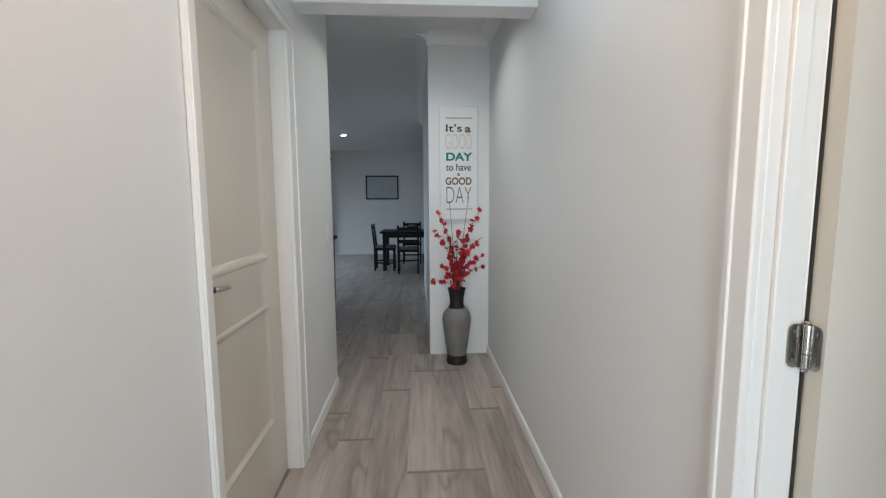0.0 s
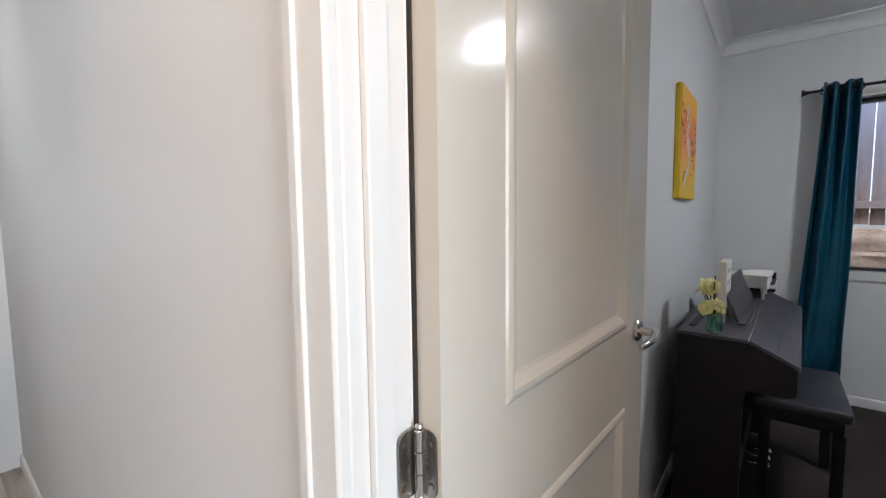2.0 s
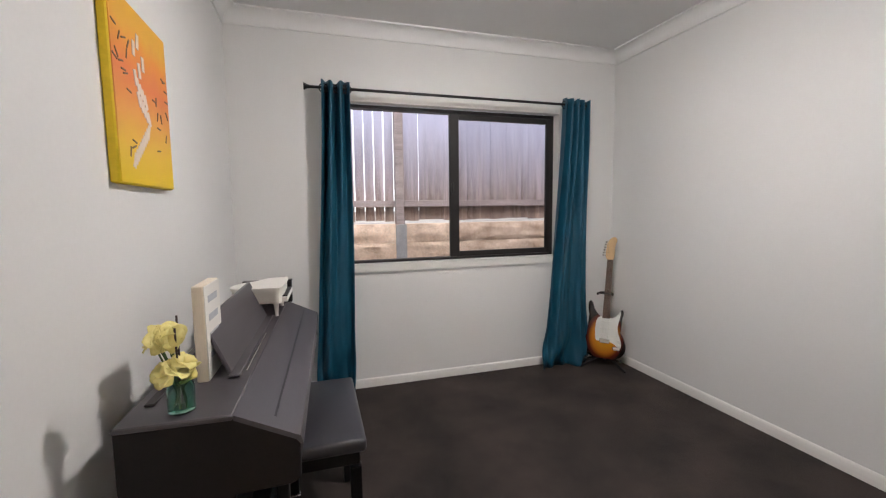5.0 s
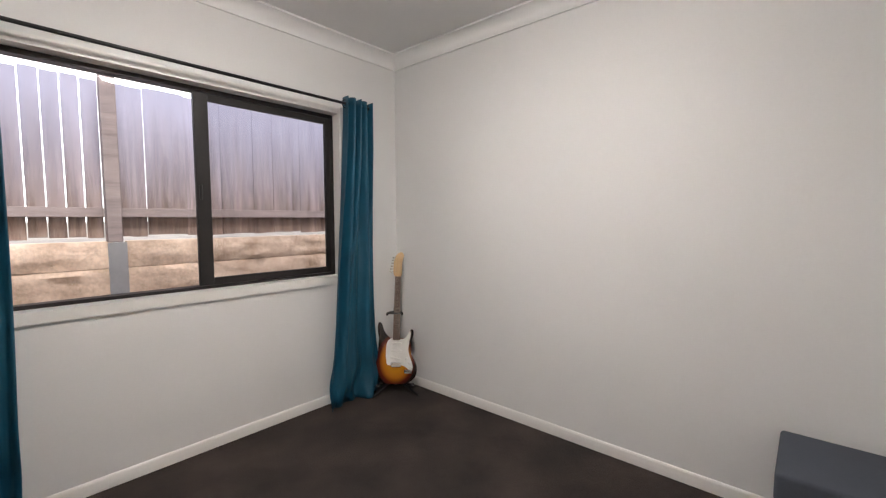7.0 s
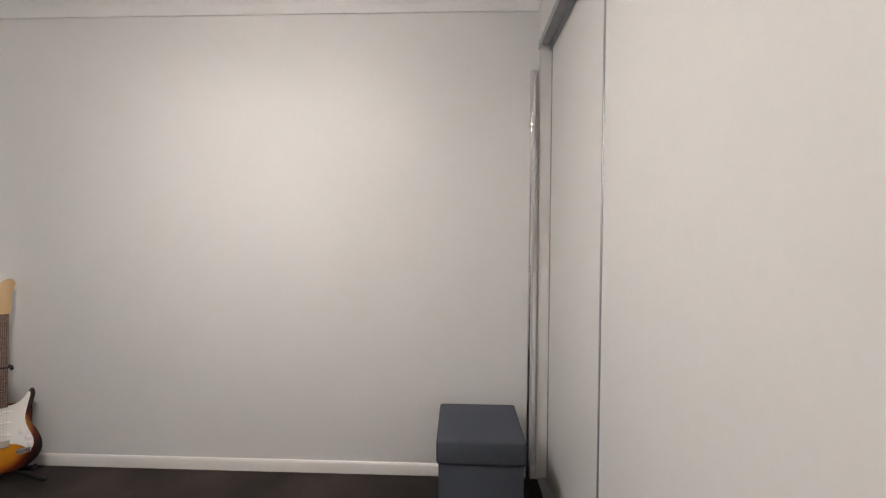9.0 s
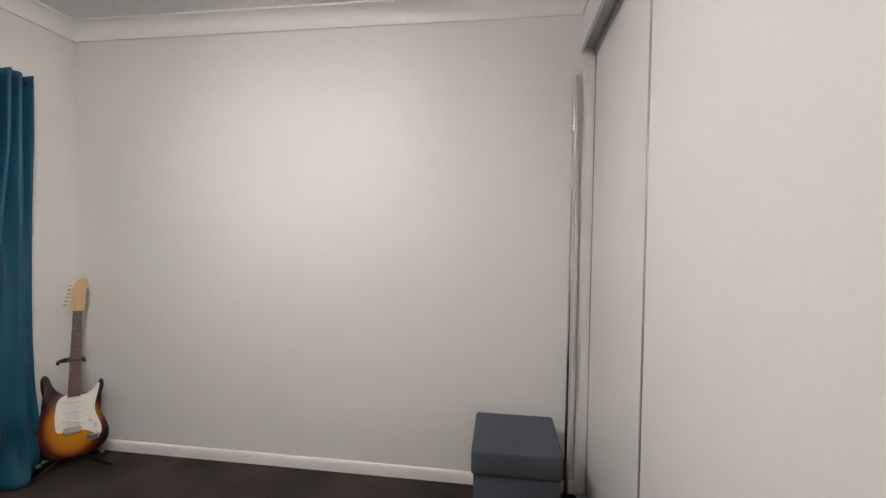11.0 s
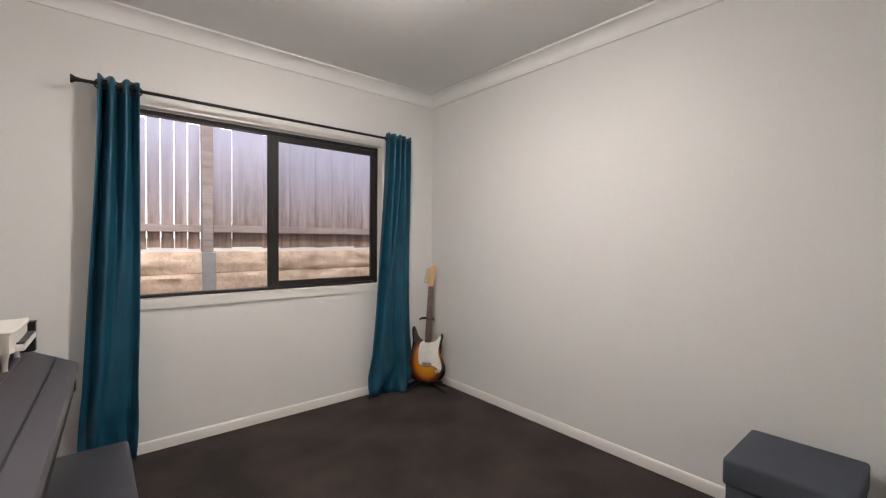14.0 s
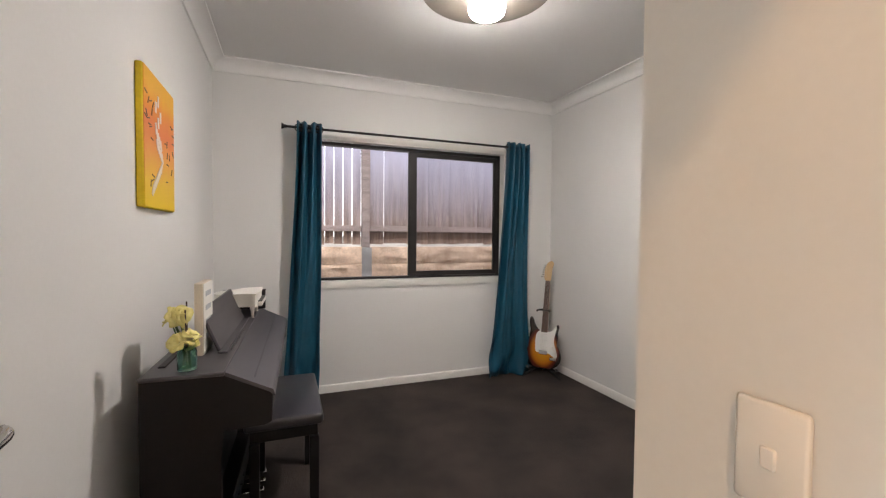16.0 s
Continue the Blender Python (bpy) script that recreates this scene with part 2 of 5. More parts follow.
COUNTER = material("grey_cabinet_board", (0.16, 0.16, 0.165), 0.45, spread=0.08)
SHEER = material("grey_drape", (0.5, 0.51, 0.53), 0.8, spread=0.1)
PAPER = material("white_print", (0.78, 0.78, 0.77), 0.6, spread=0.015, bump=0)
INK = material("dark_ink", (0.05, 0.05, 0.055), 0.7, bump=0)
TEALINK = material("teal_ink", (0.02, 0.2, 0.17), 0.7, bump=0)
TAN = material("tan_ink", (0.2, 0.13, 0.08), 0.7, bump=0)
PINKINK = material("pale_pink_ink", (0.62, 0.5, 0.47), 0.7, bump=0)
SKETCH = material("pale_grey_print", (0.5, 0.52, 0.55), 0.6, spread=0.1, scale=6)
MAPLE = material("maple_neck", (0.56, 0.38, 0.19), 0.4, spread=0.1, scale=5, fine=30, stretch=(6, 6, 1))
ROSEW = material("rosewood_fretboard", (0.075, 0.035, 0.025), 0.5, spread=0.2, scale=6, stretch=(6, 6, 1))
PICKG = material("white_pickguard", (0.82, 0.81, 0.77), 0.25, spread=0.01, bump=0)
DISH = material("beige_lamp_dish", (0.20, 0.175, 0.15), 0.5, spread=0.05)
LAMPGLOW = glowing("opal_lamp_glass", (1.0, 0.92, 0.87), 400.0)
RIMGLOW = glowing("opal_lamp_rim", (1.0, 0.92, 0.87), 60.0)
HAZE = glowing("bright_haze", (0.93, 0.97, 1.0), 2.0)
DLGLOW = glowing("downlight_lens", (1.0, 0.97, 0.92), 30.0)


# ---- building helpers ----
ORIGIN = {}


def box(bm, x0, x1, y0, y1, z0, z1, bevel=0.0, seg=1):
    vs = [bm.verts.new((x, y, z)) for x in (x0, x1) for y in (y0, y1) for z in (z0, z1)]
    fs = [bm.faces.new([vs[i] for i in q]) for q in ((0, 1, 3, 2), (4, 6, 7, 5), (0, 4, 5, 1), (2, 3, 7, 6), (0, 2, 6, 4), (1, 5, 7, 3))]
    if bevel:
        es = list({e for f in fs for e in f.edges})
        bmesh.ops.bevel(bm, geom=es, offset=bevel, segments=seg, profile=0.5, affect="EDGES")
    return fs


def boxes(*args, bevel=0.0):
    bm = bmesh.new()
    for a in args:
        box(bm, *a, bevel=bevel)
    return bm


def prism(points, axis, a, b):
    """A closed outline swept along one axis; points are given in the other two axes, in xyz order."""
    bm = bmesh.new()
    def at(p, v):
        return {"x": (v, p[0], p[1]), "y": (p[0], v, p[1]), "z": (p[0], p[1], v)}[axis]
    r0, r1 = [bm.verts.new(at(p, a)) for p in points], [bm.verts.new(at(p, b)) for p in points]
    n = len(points)
    bm.faces.new(r0)
    bm.faces.new(list(reversed(r1)))
    for i in range(n):
        bm.faces.new((r0[i], r1[i], r1[(i + 1) % n], r0[(i + 1) % n]))
    bmesh.ops.recalc_face_normals(bm, faces=bm.faces)
    return bm


def lathe(profile, n=32, cx=0.0, cy=0.0, bm=None, cap=True):
    """Rings of (radius, z) about an upright axis."""
    bm = bm or bmesh.new()
    rings = [[bm.verts.new((cx + r * math.cos(2 * math.pi * i / n), cy + r * math.sin(2 * math.pi * i / n), z)) for i in range(n)] for r, z in profile]
    for a, b in zip(rings, rings[1:]):
        for i in range(n):
            bm.faces.new((a[i], a[(i + 1) % n], b[(i + 1) % n], b[i]))
    if cap:
        bm.faces.new(list(reversed(rings[0])))
        bm.faces.new(rings[-1])
    return bm


def tube(points, radius, n=10, bm=None, taper=1.0):
    """A round bar along a line of points."""
    bm = bm or bmesh.new()
    pts = [Vector(p) for p in points]
    rings = []
    for k, p in enumerate(pts):
        d = (pts[min(k + 1, len(pts) - 1)] - pts[max(k - 1, 0)]).normalized()
        u = d.orthogonal().normalized() if k == 0 else (u - d * u.dot(d)).normalized()
        v = d.cross(u)
        r = radius * (1 + (taper - 1) * k / max(1, len(pts) - 1))
        rings.append([bm.verts.new(p + r * (u * math.cos(2 * math.pi * i / n) + v * math.sin(2 * math.pi * i / n))) for i in range(n)])
    for a, b in zip(rings, rings[1:]):
        for i in range(n):
            bm.faces.new((a[i], a[(i + 1) % n], b[(i + 1) % n], b[i]))
    bm.faces.new(list(reversed(rings[0])))
    bm.faces.new(rings[-1])
    return bm


def spline(ctrl, steps=6, closed=False):
    """A smooth line through a few control points."""
    pts = [Vector(p) for p in ctrl]
    n, out = len(pts), []
    for i in range(n if closed else n - 1):
        p0 = pts[(i - 1) % n] if closed or i > 0 else pts[0]
        p1, p2 = pts[i], pts[(i + 1) % n]
        p3 = pts[(i + 2) % n] if closed or i + 2 < n else pts[-1]
        for s in range(steps):
            t = s / steps
            out.append(0.5 * ((2 * p1) + (p2 - p0) * t + (2 * p0 - 5 * p1 + 4 * p2 - p3) * t * t + (3 * p1 - p0 - 3 * p2 + p3) * t ** 3))
    if not closed:
        out.append(pts[-1])
    return out


def as_mesh(name, bm, mat, origin=(0, 0, 0), sharp=40):
    me = bpy.data.meshes.new(name)
    bmesh.ops.translate(bm, verts=bm.verts, vec=-Vector(origin))
    bm.to_mesh(me)
    bm.free()
    me.materials.append(mat)
    for p in me.polygons:
        p.use_smooth = True
    me.set_sharp_from_angle(angle=radians(sharp))
    return me


def thing(name, label, category, at=(0, 0, 0), group=""):
    ob = new(name)
    ob.empty_display_size = 0.1
    ob.location = at
    ORIGIN[ob] = Vector(at)
    return tagged(ob, label, category, group)


def part(name, bm, mat, parent, label="", sharp=40):
    """One mesh object, its vertices in the world, under a thing or a part."""
    ob = new(name, as_mesh(name, bm, mat, ORIGIN[parent], sharp))
    ob.parent = parent
    ORIGIN[ob] = ORIGIN[parent]
    return tagged(ob, label)


def whole(name, bm, mat, label, category, at=(0, 0, 0), sharp=40, group="", kind=""):
    """A thing that is one mesh."""
    ob = new(name, as_mesh(name, bm, mat, at, sharp))
    ob.location = at
    ORIGIN[ob] = Vector(at)
    return tagged(ob, label, category, group, kind)


def structure(name, bm, mat, label="", category=""):
    return whole(name, bm, mat, label, category, kind="structure")


# ---- structure ----
XL, XR, XB = -0.338, 0.832, 0.917      # hall faces, bedroom face of the hall wall
XW, YN, YS = 4.40, 1.92, -1.0         # window wall, piano wall, bare wall
H, HH = 2.55, 2.62                    # ceilings: bedroom, hall and living room

carpet = structure("floor_bedroom", boxes((0.90, XW + 0.1, YS - 0.05, YN + 0.05, -0.05, 0.008)), CARPET, "dark charcoal cut-pile carpet over the bedroom floor", "carpet")
floor = structure("floor_hall", boxes((-4.6, 0.9, -1.05, 12.1, -0.06, -0.002), (0.9, 3.2, 4.6, 12.1, -0.06, -0.002)), GAP, "grey timber-look plank floor of hall and living room", "floor")

structure("wall_window_side", boxes((XW, XW + 0.24, YS - 0.1, -0.50, -0.1, 2.7), (XW, XW + 0.24, 1.30, YN + 0.1, -0.1, 2.7), (XW, XW + 0.24, -0.50, 1.30, -0.1, 0.87), (XW, XW + 0.24, -0.50, 1.30, 2.085, 2.7)), WALL, "white painted plaster wall with a window", "wall")
structure("wall_piano_side", boxes((XB, XW, YN, YN + 0.1, -0.05, 2.7)), WALL, "plain white painted plaster wall behind the piano", "wall")
structure("wall_guitar_side", boxes((XB, XW, YS - 0.1, YS, -0.05, 2.7)), WALL, "plain bare white painted plaster wall", "wall")
structure("wall_hall_right", boxes((XR, XB, -1.0, 1.020, -0.05, 2.75), (XR, XB, 1.880, 4.65, -0.05, 2.75), (XR, XB, 1.020, 1.880, 2.06, 2.75)), WALL, "white painted hall wall with a bedroom doorway", "wall")
structure("wall_hall_left", boxes((XL - 0.11, XL, -1.0, 2.345, -0.05, 2.75), (XL - 0.11, XL, 3.15, 4.07, -0.05, 2.75), (XL - 0.11, XL, 2.345, 3.15, 2.06, 2.75)), WALL, "white painted hall wall with a closed door", "wall")
structure("wall_entrance", boxes((XL - 0.11, -0.22, -1.0, -0.9, -0.05, 2.75), (0.70, XR, -1.0, -0.9, -0.05, 2.75), (-0.22, 0.70, -1.0, -0.9, 2.2, 2.75), (-0.22, 0.70, -1.0, -0.9, -0.05, 0.28)), WALL, "white wall round the glazed entrance", "wall")
structure("wall_hall_end", boxes((0.335, 3.2, 4.65, 4.75, -0.05, 2.75), (0.335, 0.435, 4.75, 8.2, -0.05, 2.75)), WALL, "white wall end that carries the printed sign", "wall")
structure("wall_robe_end", boxes((XB, 1.42, 0.85, 0.95, 0.0, 2.6)), WALL, "white wall end of the built-in wardrobe with a light switch", "wall")
structure("wall_robe_head", boxes((1.33, 1.45, YS, 0.85, 2.29, 2.6)), WALL, "white bulkhead above the wardrobe sliding doors", "wall")
structure("wall_living_far", boxes((-4.6, -4.15, 12.0, 12.1, -0.05, 2.75), (-2.12, 3.2, 12.0, 12.1, -0.05, 2.75), (-4.15, -2.12, 12.0, 12.1, 2.25, 2.75), (-4.15, -2.12, 12.0, 12.1, -0.05, 0.12)), WALL, "far white living room wall with a framed print", "wall")
structure("wall_living_near", boxes((-4.6, XL - 0.11, 3.97, 4.07, -0.05, 2.75)), WALL, "white living room wall beside the hall", "wall")
structure("wall_living_left", boxes((-4.6, -4.5, 4.07, 7.3, -0.05, 2.75), (-4.6, -4.5, 11.1, 12.0, -0.05, 2.75), (-4.6, -4.5, 7.3, 11.1, 2.4, 2.75), (-4.6, -4.5, 7.3, 11.1, -0.05, 0.25)), WALL, "white living room wall with a wide window opening", "wall")
structure("wall_living_right", boxes((3.1, 3.2, 4.75, 12.0, -0.05, 2.75)), WALL, "plain white living room wall", "wall")
structure("ceiling_bedroom", boxes((XB, XW, YS, YN, H, H + 0.06)), CEIL, "matt white plaster bedroom ceiling", "ceiling")
structure("ceiling_hall", boxes((XL, XR, -0.9, 4.6, HH, HH + 0.06), (-4.5, 3.1, 4.75, 12.0, HH, HH + 0.06), (-4.5, 0.335, 4.07, 4.75, HH + 0.001, HH + 0.061)), CEIL, "matt white plaster ceiling of hall and living room", "ceiling")
structure("hall_bulkhead", boxes((XL, XR, 3.27, 3.40, 2.215, HH), bevel=0.003), WALL, "white plaster bulkhead across the hall", "bulkhead")


def cove(length_axis, wall, into, a, b, top, size=0.09):
    """A plaster cove between wall and ceiling; into is +1 or -1, the way off the wall."""
    arc = [(wall + into * (0.012 + (size - 0.024) * (1 - math.cos(i / 7 * math.pi / 2))), top - size + 0.012 + (size - 0.024) * math.sin(i / 7 * math.pi / 2)) for i in range(8)]
    pts = [(wall, top), (wall, top - size), (wall + into * 0.012, top - size)] + arc + [(wall + into * size, top - 0.012), (wall + into * size, top)]
    return prism(pts, length_axis, a, b)


for nm, ax, w, i, a, b in (("cornice_window", "y", XW, -1, YS, YN), ("cornice_piano", "x", YN, -1, XB, XW), ("cornice_guitar", "x", YS, 1, 1.45, XW), ("cornice_robe", "y", 1.45, 1, YS, 0.95), ("cornice_switch", "x", 0.95, 1, XB, 1.45), ("cornice_door", "y", XB, 1, 0.95, YN)):
    structure(nm, cove(ax, w, i, a, b, H), CORNICE, "white cove cornice along the bedroom ceiling", "cornice")
for nm, ax, w, i, a, b in (("cornice_hall_end", "x", 4.65, -1, 0.335, XR), ("cornice_hall_end_return", "y", 0.335, -1, 4.65, 8.2), ("cornice_hall_right", "y", XR, -1, 3.40, 4.65), ("cornice_hall_left", "y", XL, 1, 3.40, 4.14)):
    structure(nm, cove(ax, w, i, a, b, HH), CORNICE, "white cove cornice along the hall ceiling", "cornice")


def skirting(axis, wall, into, a, b, z0, high=0.066, deep=0.012):
    pts = [(wall, z0), (wall + into * deep, z0), (wall + into * deep, z0 + high - 0.014), (wall + into * (deep - 0.004), z0 + high - 0.004), (wall + into * 0.004, z0 + high), (wall, z0 + high)]
    return prism(pts, axis, a, b)


for nm, ax, w, i, a, b, z in (("baseboard_window", "y", XW, -1, YS, YN, 0.006), ("baseboard_piano", "x", YN, -1, XB + 0.08, XW, 0.006), ("baseboard_guitar", "x", YS, 1, 1.45, XW, 0.006), ("baseboard_switch", "x", 0.95, 1, XB + 0.02, 1.45, 0.006),
                              ("baseboard_hall_right", "y", XR, -1, 1.95, 4.65, 0.0), ("baseboard_hall_left", "y", XL, 1, 3.18, 4.07, 0.0), ("baseboard_hall_left_near", "y", XL, 1, -0.9, 2.26, 0.0), ("baseboard_living", "x", 12.0, -1, -4.5, 3.1, 0.0)):
    structure(nm, skirting(ax, w, i, a, b, z), TRIM, "low white painted skirting board", "skirting")


def architrave(name, face, into, y0, y1, top, wide=0.068, thick=0.018, far=None):
    """White moulded trim round a doorway in a wall of constant x."""
    t = thing(name, "white gloss painted door architrave", "architrave", (face, y0, 0))
    t["kind"] = "structure"
    lo, hi = sorted((face, face + into * thick))
    for a, b in ((y0 - wide, y0), (y1, y1 + (far or wide))):
        bm = boxes((lo, hi, a, b, 0, top), bevel=0.004)
        outer = a if a < y0 else b
        for wide_in, proud in ((0.016, 0.005),):
            box(bm, *sorted((face + into * thick * 0.9, face + into * (thick + proud))), *sorted((outer, outer + (wide_in if a < y0 else -wide_in))), 0, top, bevel=0.002)
        part("jamb_trim", bm, TRIM, t)
    bm = boxes((lo, hi, y0 - wide, y1 + (far or wide), top, top + wide), bevel=0.004)
    box(bm, *sorted((face + into * thick * 0.9, face + into * (thick + 0.006))), y0 - wide, y1 + (far or wide), top + wide - 0.016, top + wide, bevel=0.002)
    part("head_trim", bm, TRIM, t)
    return t


def door_lining(name, x0, x1, y0, y1, top, stop_x):
    """The jamb boards inside a doorway, 15 mm thick, with a door stop."""
    t = thing(name, "white gloss painted door frame", "door frame", (x0, y0, 0))
    t["kind"] = "structure"
    for a, b, s in ((y0 - 0.015, y0, 1), (y1, y1 + 0.015, -1)):
        bm = boxes((x0 - 0.002, x1 + 0.002, a, b, 0, top), bevel=0.002)
        e = b if s > 0 else a
        box(bm, stop_x - 0.015, stop_x + 0.015, *sorted((e, e + s * 0.011)), 0, top, bevel=0.002)
        part("jamb", bm, TRIM, t)
    bm = boxes((x0 - 0.002, x1 + 0.002, y0 - 0.015, y1 + 0.015, top, top + 0.02), bevel=0.002)
    part("head", bm, TRIM, t)
    return t


# bedroom doorway
architrave("trim_bedroom_hall", XR, -1, 1.035, 1.865, 2.04, wide=0.060)
architrave("trim_bedroom_inside", XB, 1, 1.035, 1.865, 2.04, wide=0.042)
door_lining("door_frame_bedroom", XR, XB, 1.035, 1.865, 2.04, 0.868)
# closed hall door
architrave("trim_hall_door", XL, 1, 2.36, 3.135, 2.04, wide=0.05, far=0.095)
door_lining("door_frame_hall", XL - 0.11, XL, 2.36, 3.135, 2.04, -0.345 - 0.10)


def panel_door(name, label, width, high, thick=0.035):
    """A two-panel moulded door leaf in its own axes: x across, y through, z up, face towards -y."""
    t = thing(name, label, "door")
    t["kind"] = "structure"
    st, mid0, mid1, bot = 0.132, 0.855, 1.04, 0.31
    for nm, side in (("stile", (0, st, 0, thick, 0, high)), ("stile", (width - st, width, 0, thick, 0, high)), ("rail", (st, width - st, 0, thick, 0, bot)), ("rail", (st, width - st, 0, thick, mid0, mid1)), ("rail", (st, width - st, 0, thick, high - 0.115, high))):
        part(nm, boxes(side), DOORP, t)
    for z0, z1 in ((bot, mid0), (mid1, high - 0.115)):
        bm = bmesh.new()
        x0, x1 = st, width - st
        for y, s in ((0.0, 1), (thick, -1)):
            rings = []
            for inset, depth in ((0.0, 0.0), (0.004, -0.003), (0.010, -0.0048), (0.017, -0.004), (0.024, 0.000), (0.031, 0.005), (0.038, 0.0072), (0.044, 0.0075)):
                rings.append([bm.verts.new((x, y + s * depth, z)) for x, z in ((x0 + inset, z0 + inset), (x1 - inset, z0 + inset), (x1 - inset, z1 - inset), (x0 + inset, z1 - inset))])
            for a, b in zip(rings, rings[1:]):
                for i in range(4):
                    bm.faces.new((a[i], a[(i + 1) % 4], b[(i + 1) % 4], b[i]))
            bm.faces.new(rings[-1])
        bmesh.ops.recalc_face_normals(bm, faces=bm.faces)
        part("panel", bm, DOORP, t, sharp=14)
    return t


def lever(t, x, z, y, side, towards):
    """A round rose and a curved lever on one face; towards: the way the lever points along x."""
    rot = lambda bm: bmesh.ops.rotate(bm, verts=bm.verts, cent=(0, 0, 0), matrix=Matrix.Rotation(radians(90 * side), 3, "X"))
    bm = lathe([(0.026, 0.0), (0.026, 0.006), (0.023, 0.0095), (0.010, 0.010), (0.010, 0.040)], 28)
    rot(bm)
    bmesh.ops.translate(bm, verts=bm.verts, vec=(x, y, z))
    handle = part("handle", bm, CHROME, t, "satin chrome lever handle")
    line = spline([(x, y - side * 0.040, z), (x + towards * 0.012, y - side * 0.048, z), (x + towards * 0.046, y - side * 0.050, z - 0.003), (x + towards * 0.080, y - side * 0.045, z - 0.007), (x + towards * 0.100, y - side * 0.039, z - 0.011)], 5)
    part("lever", tube(line, 0.0095, 12, taper=0.7), CHROME, handle)


def hinge(t, at, z, high=0.079):
    """A butt hinge on an open door: one leaf on the jamb, one on the door's edge, a barrel with ball tips between."""
    x, y = at

    def leaf(name, parent, turn, place, way=1):
        r, w = 0.011, 0.025
        pts = [(0.0, 0.0), (0.0, high)] + [(-w + r - r * math.sin(a), high - r + r * math.cos(a)) for a in (0, 0.5, 1.05, 1.57)] + [(-w + r - r * math.cos(a), r - r * math.sin(a)) for a in (0, 0.5, 1.05, 1.57)]
        pts = [(way * px, pz) for px, pz in pts]
        bm = prism(pts, "y", -0.002, 0.0)
        for px, pz in ((-0.0165, 0.014), (-0.009, high / 2), (-0.0165, high - 0.014)):
            ring = lathe([(0.0042, 0.0), (0.0042, 0.0012), (0.002, 0.0016)], 10)
            bmesh.ops.rotate(ring, verts=ring.verts, cent=(0, 0, 0), matrix=Matrix.Rotation(radians(90), 3, "X"))
            bmesh.ops.translate(ring, verts=ring.verts, vec=(way * px, -0.002, pz))
            tmp = bpy.data.meshes.new("screw")
            ring.to_mesh(tmp)
            ring.free()
            bm.from_mesh(tmp)
            bpy.data.meshes.remove(tmp)
        bmesh.ops.rotate(bm, verts=bm.verts, cent=(0, 0, 0), matrix=Matrix.Rotation(radians(turn), 3, "Z"))
        bmesh.ops.translate(bm, verts=bm.verts, vec=place)
        return part(name, bm, HINGE, parent, "steel butt hinge" if parent is t else "")

    h = leaf("hinge", t, 0, (x - 0.003, y, z))
    leaf("hinge_leaf", h, -90, (x + 0.0035, y - 0.006, z), -1)
    bx, by = x - 0.001, y - 0.0075
    for k in range(3):
        a, b = z + high * k / 3, z + high * (k + 1) / 3
        part("knuckle", lathe([(0.0052, a + 0.0004), (0.006, a + 0.0012), (0.006, b - 0.0012), (0.0052, b - 0.0004)], 14, bx, by), CHROME, h)
    for a, d in ((z, -1), (z + high, 1)):
        part("tip", lathe([(0.0035, a), (0.0052, a + d * 0.003), (0.004, a + d * 0.006), (0.001, a + d * 0.0075)][::d], 12, bx, by), CHROME, h)


# open bedroom door, standing along the piano wall
bd = panel_door("door_bedroom", "cream white two-panel door standing wide open", 0.765, 2.03)
lever(bd, 0.705, 1.02, 0.0, 1, -1)
lever(bd, 0.705, 1.02, 0.035, -1, -1)
bd.matrix_world = pose(0.9235, 1.826, 0.012, 0, 0, -2.3)
for z in (0.25, 0.988, 1.72):
    hinge(door_frame_ob := bpy.data.objects["door_frame_bedroom"], (0.9195, 1.862), z)
# dark strip paints in the shade between jamb and open door
part("jamb_shadow_gap", boxes((0.9205, 0.932, 1.8605, 1.8645, 0.0, 2.04)), DARKGAP, door_frame_ob)
# closed hall door
hd = panel_door("door_hall", "closed white two-panel hall door", 0.766, 2.03)
lever(hd, 0.085, 1.02, 0.0, 1, 1)
hd.matrix_world = pose(XL - 0.062, 2.364, 0.006, 0, 0, 90)

# planks, the pieces of the hall floor
plank_meshes = {}


def plank(x, y, length):
    key = round(length, 2)
    if key not in plank_meshes:
        plank_meshes[key] = as_mesh("plank", boxes((0, 0.1882, 0, length - 0.0012, -0.01, 0.0), bevel=0.0005), PLANK)
    ob = new("plank", plank_meshes[key])
    ob.location, ob.parent = (x, y, 0.0), floor


def lay_planks(x0, x1, y0, y1):
    rng = random.Random(4)
    n = int((x1 - x0) / 0.189) + 1
    for i in range(n):
        y = y0 - rng.choice((0.0, 0.3, 0.6, 0.9))
        while y < y1:
            end = min(y + 1.22, y1)
            if end - max(y, y0) > 0.05:
                plank(x0 + i * 0.189, max(y, y0), round(end - max(y, y0), 1) if end < y1 else end - max(y, y0))
            y += 1.22


